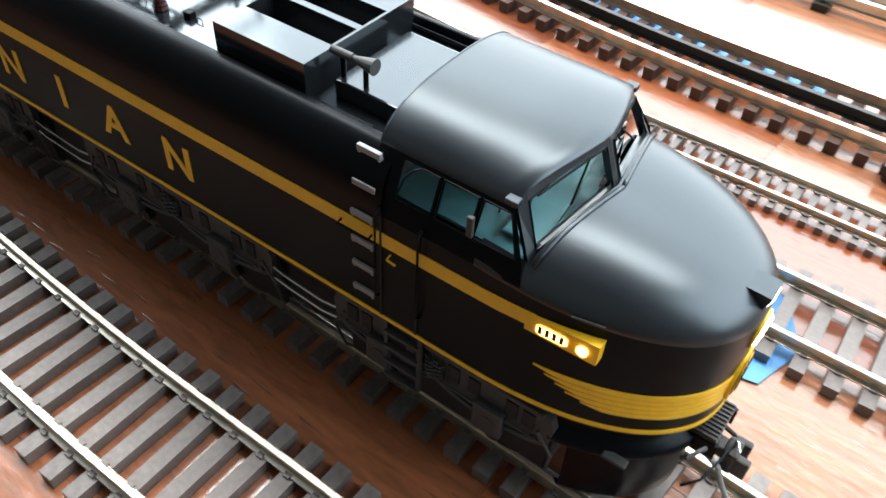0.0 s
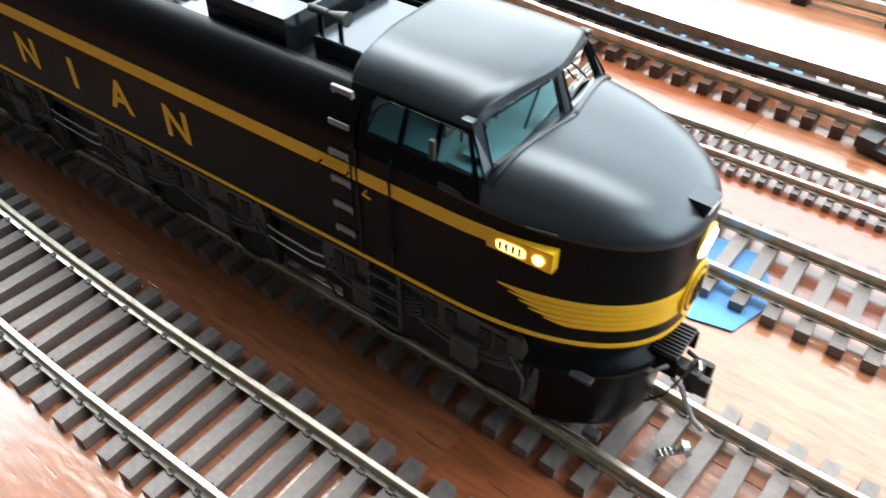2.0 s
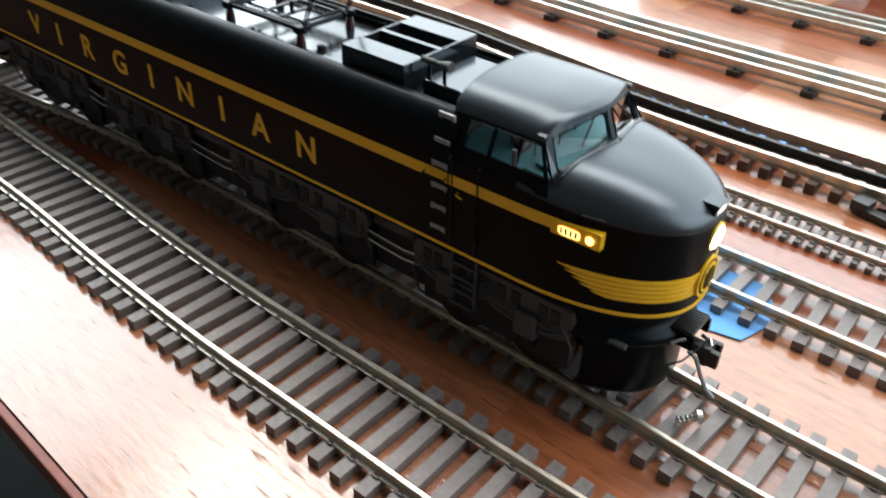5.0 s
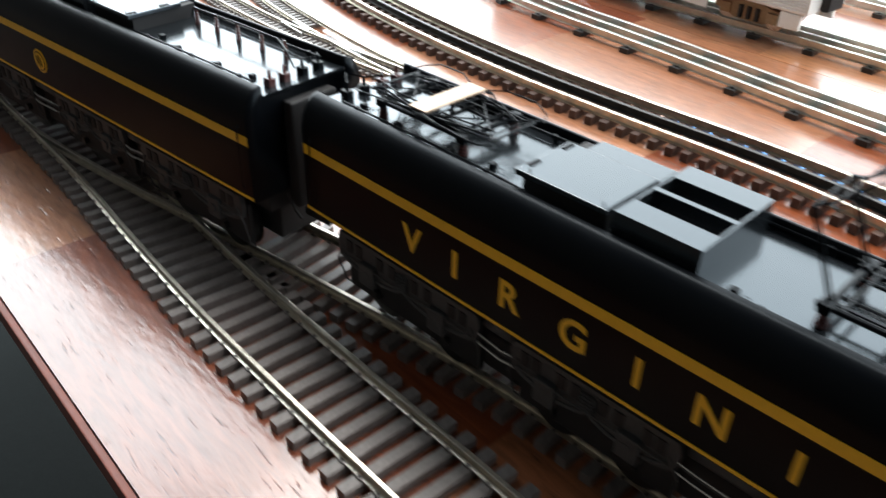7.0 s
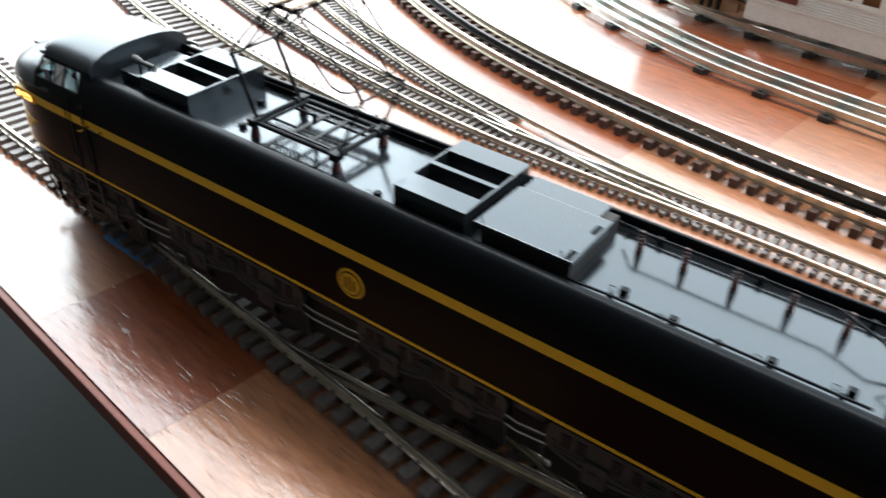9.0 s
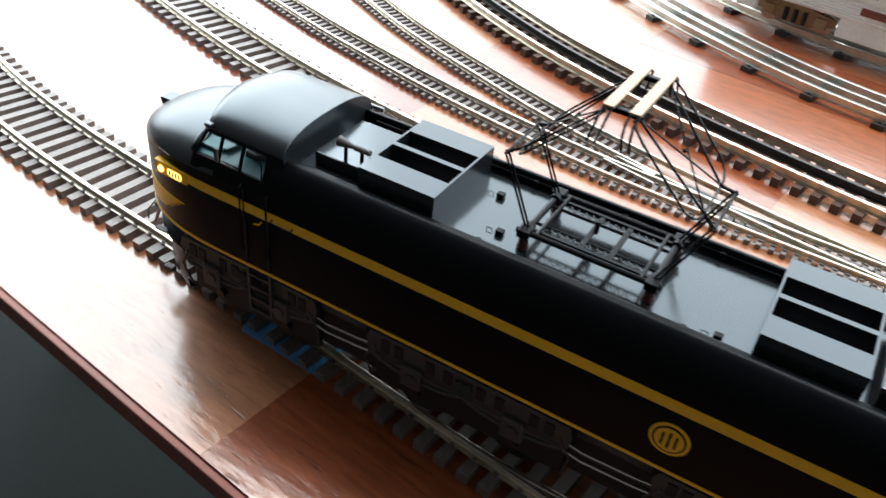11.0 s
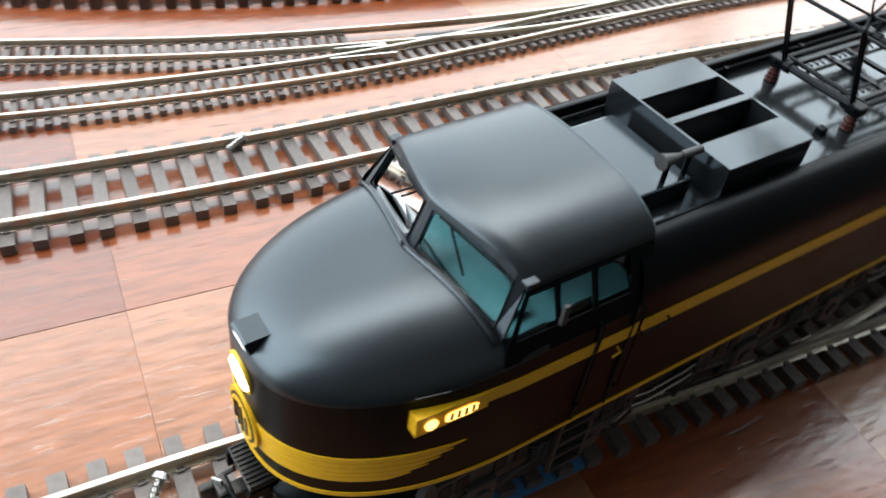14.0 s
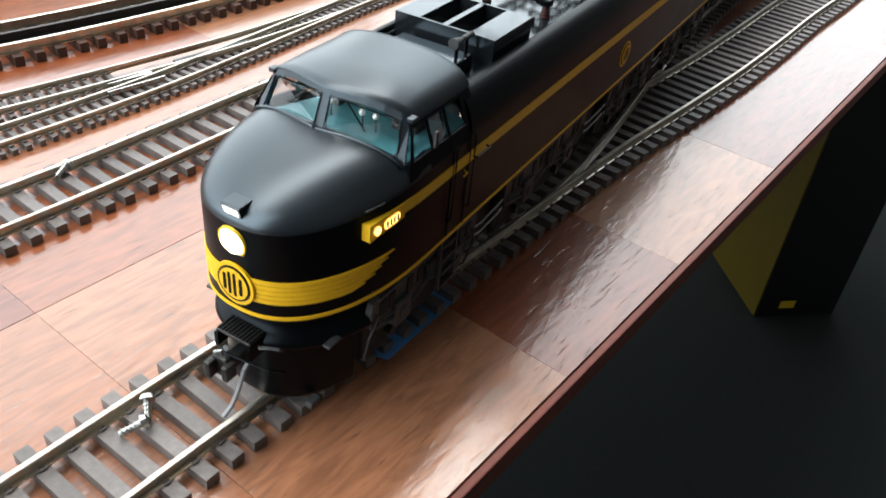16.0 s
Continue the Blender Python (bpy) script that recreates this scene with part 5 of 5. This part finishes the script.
def passenger_car(m):
    car = tagged(empty("passenger_car", m), "silver fluted passenger car with tan trucks", "rail car")
    L, W = 0.178, 0.031
    prof = [(W, 0.033), (W, 0.050)]
    for k in range(7):
        prof += [(W + 0.0007, 0.0345 + 0.0022 * k + 0.0006), (W, 0.0345 + 0.0022 * k + 0.0016)]
    prof = sorted(prof, key=lambda q: q[1])
    for s in (-1, 1):
        part("fluted_side", sweep(bmesh.new(), [(-L, 0, 0), (L, 0, 0)], [(s * y, z) for y, z in prof] + [(s * (W - 0.003), 0.050), (s * (W - 0.003), 0.033)]), SILVER, car, "fluted silver lower side")
        part("belt", boxed(-L, L, s * W - 0.0015, s * W + 0.0015, 0.0505, 0.054, 0.0004), SILVER, car)
        part("letter_board", boxed(-L, L, s * W - 0.0015, s * W + 0.0015, 0.0705, 0.080, 0.0004), SILVER, car)
        for k in range(17):
            x = -L + 0.0112 + k * (2 * L - 0.0224) / 16
            part("window_post", boxed(x - 0.0035, x + 0.0035, s * W - 0.0014, s * W + 0.0014, 0.0542, 0.0703), SILVER, car)
    part("interior", boxed(-L + 0.004, L - 0.004, -W + 0.006, W - 0.006, 0.034, 0.079), WOODCHIP, car, "brown interior behind open windows")
    rows = [[(x, W * math.cos(a * math.pi / 12), 0.0803 + 0.013 * math.sin(a * math.pi / 12)) for a in range(13)] for x in (-L, L)]
    bm = grid(bmesh.new(), rows)
    for r in rows:
        bm.faces.new([bm.verts.new(q) for q in r])
    part("roof", bm, SILVER, car, "rounded silver roof", True)
    for e in (-1, 1):
        part("end_wall", boxed(e * L - 0.002, e * L + 0.002, -W, W, 0.033, 0.0802, 0.0005), SILVER, car)
        part("diaphragm", boxed(e * (L + 0.006) - 0.0035, e * (L + 0.006) + 0.0035, -0.012, 0.012, 0.034, 0.078, 0.001), PITCH, car)
        for s in (-1, 1):
            part("step", boxed(e * (L - 0.012) - 0.009, e * (L - 0.012) + 0.009, s * 0.0285 - 0.0025, s * 0.0285 + 0.0025, 0.019, 0.0325, 0.001), WHITE, car, "pale entrance step")
        small_truck(car, e * 0.125, 0, TAN)
    for x, w in ((-0.05, 0.022), (0.0, 0.016), (0.045, 0.02)):
        part("underfloor_box", boxed(x - w, x + w, -0.024, 0.024, 0.020, 0.0328, 0.001), GREY, car)
    for s in (-1, 1):
        part("skirt", boxed(-0.088, 0.088, *sorted((s * (W - 0.0018), s * (W - 0.0002))), 0.0175, 0.0332, 0.0004), SILVER, car, "pale skirt between the trucks")
    part("red_plate", boxed(-0.075, -0.045, -W - 0.0016, -W - 0.0008, 0.040, 0.046), EDGE, car, "dull red side plate")
    return car


a, c = Vector((-0.31, 0.514)), Vector((-0.02, 0.495))
passenger_car(Matrix.Translation(((a.x + c.x) / 2 - 0.013, (a.y + c.y) / 2, 0)) @ Matrix.Rotation(math.atan2(c.y - a.y, c.x - a.x), 4, "Z"))


def steam_locomotive(m):
    e = tagged(empty("steam_locomotive", m), "black steam locomotive standing on a back track", "locomotive")
    part("boiler", rod(bmesh.new(), (-0.02, 0, 0.062), (0.20, 0, 0.062), 0.023, 32, 0.021), TIEK, e, "", True)
    part("smokebox_front", rod(bmesh.new(), (0.20, 0, 0.062), (0.205, 0, 0.062), 0.019, 28, 0.015), TIEK, e)
    part("chimney", rod(bmesh.new(), (0.18, 0, 0.082), (0.18, 0, 0.098), 0.006, 16, 0.0075), TIEK, e)
    part("dome", rod(bmesh.new(), (0.09, 0, 0.082), (0.09, 0, 0.093), 0.010, 20, 0.006), TIEK, e)
    part("cab", boxed(-0.075, -0.021, -0.030, 0.030, 0.036, 0.098, 0.002), TIEK, e)
    for s in (-1, 1):
        part("running_board", boxed(-0.02, 0.205, s * 0.026 - 0.005, s * 0.026 + 0.005, 0.045, 0.0468), TIEK, e)
        for k in range(4):
            x = 0.0 + 0.040 * k
            bm = bmesh.new()
            tube(bm, [(x + 0.0165 * math.cos(q * math.pi / 14), s * 0.0175, 0.0265 + 0.0165 * math.sin(q * math.pi / 14)) for q in range(29)], 0.002, 6)
            for q in range(5):
                an = q * math.pi / 5
                rod(bm, (x - 0.015 * math.cos(an), s * 0.0175, 0.0265 - 0.015 * math.sin(an)), (x + 0.015 * math.cos(an), s * 0.0175, 0.0265 + 0.015 * math.sin(an)), 0.0009, 5)
            part("driving_wheel", bm, TIEK, e)
        part("coupling_rod", boxed(-0.004, 0.124, s * 0.0215 - 0.0008, s * 0.0215 + 0.0008, 0.0195, 0.0225), STEEL, e, "steel coupling rod")
        part("cylinder", rod(bmesh.new(), (0.150, s * 0.025, 0.028), (0.185, s * 0.025, 0.028), 0.0095, 20), TIEK, e)
    part("pilot_truck", boxed(0.15, 0.20, -0.016, 0.016, 0.0105, 0.022, 0.002), TIEK, e)
    part("frame", boxed(-0.07, 0.20, -0.012, 0.012, 0.020, 0.045), PITCH, e)
    return e


def tender(m):
    e = tagged(empty("tender", m), "black coal tender behind the steam locomotive", "tender")
    part("tank", boxed(-0.075, 0.075, -0.030, 0.030, 0.034, 0.080, 0.002), TIEK, e)
    rn = random.Random(3)
    bm = bmesh.new()
    for k in range(60):
        bmesh.ops.create_icosphere(bm, subdivisions=1, radius=rn.uniform(0.003, 0.006), matrix=Matrix.Translation((rn.uniform(-0.06, 0.06), rn.uniform(-0.022, 0.022), 0.081 + rn.uniform(0, 0.004))))
    tagged(part("coal", bm, PITCH, e), "heap of black coal", kind="stuff")
    small_truck(e, -0.045, 0, TIEK)
    small_truck(e, 0.045, 0, TIEK)
    return e


back = Matrix.Translation((0.34, 0.627, 0)) @ Matrix.Rotation(radians(-2), 4, "Z")
steam_locomotive(back)
tender(back @ Matrix.Translation((-0.16, 0, 0)))

# ---------------- boards of the table top ----------------
rnd = random.Random(7)
WID = 0.082
meshes = {}
JOINTS = (-1.3, -1.12, -0.87, -0.62, -0.472, -0.355, -0.255, -0.13, 0.11, 0.375, 0.62, 0.87, 1.12, 1.3)
for r in range(15):
    y0 = 0.0032 if r == 0 else 0.1764 + (r - 1) * WID
    wide = 0.1730 if r == 0 else WID - 0.0002
    if r == 0:
        cuts = list(JOINTS)
    elif r == 1:
        cuts = [-1.3, -1.11, -0.86, -0.73, -0.472, -0.355, -0.23, 0.02, 0.27, 0.52, 0.77, 1.02, 1.3]
    else:
        cuts = [-1.3]
        x = -1.3 + rnd.uniform(0.05, 0.25)
        while x < 1.26:
            cuts.append(x)
            x += rnd.choice((0.25, 0.25, 0.25, 0.125))
        cuts.append(1.3)
    for a, b in zip(cuts, cuts[1:]):
        key = (round(b - a, 3), r == 0)
        if key not in meshes:
            h = (b - a) / 2 - 0.00006
            meshes[key] = finish("board", boxed(-h, h, 0.00006, wide - 0.00006, -0.0042, 0.0), BOARD)
        ob = new("board", meshes[key])
        ob.parent = table
        ob.matrix_basis = Matrix.Translation(((a + b) / 2, y0, rnd.uniform(-0.00015, 0.0)))
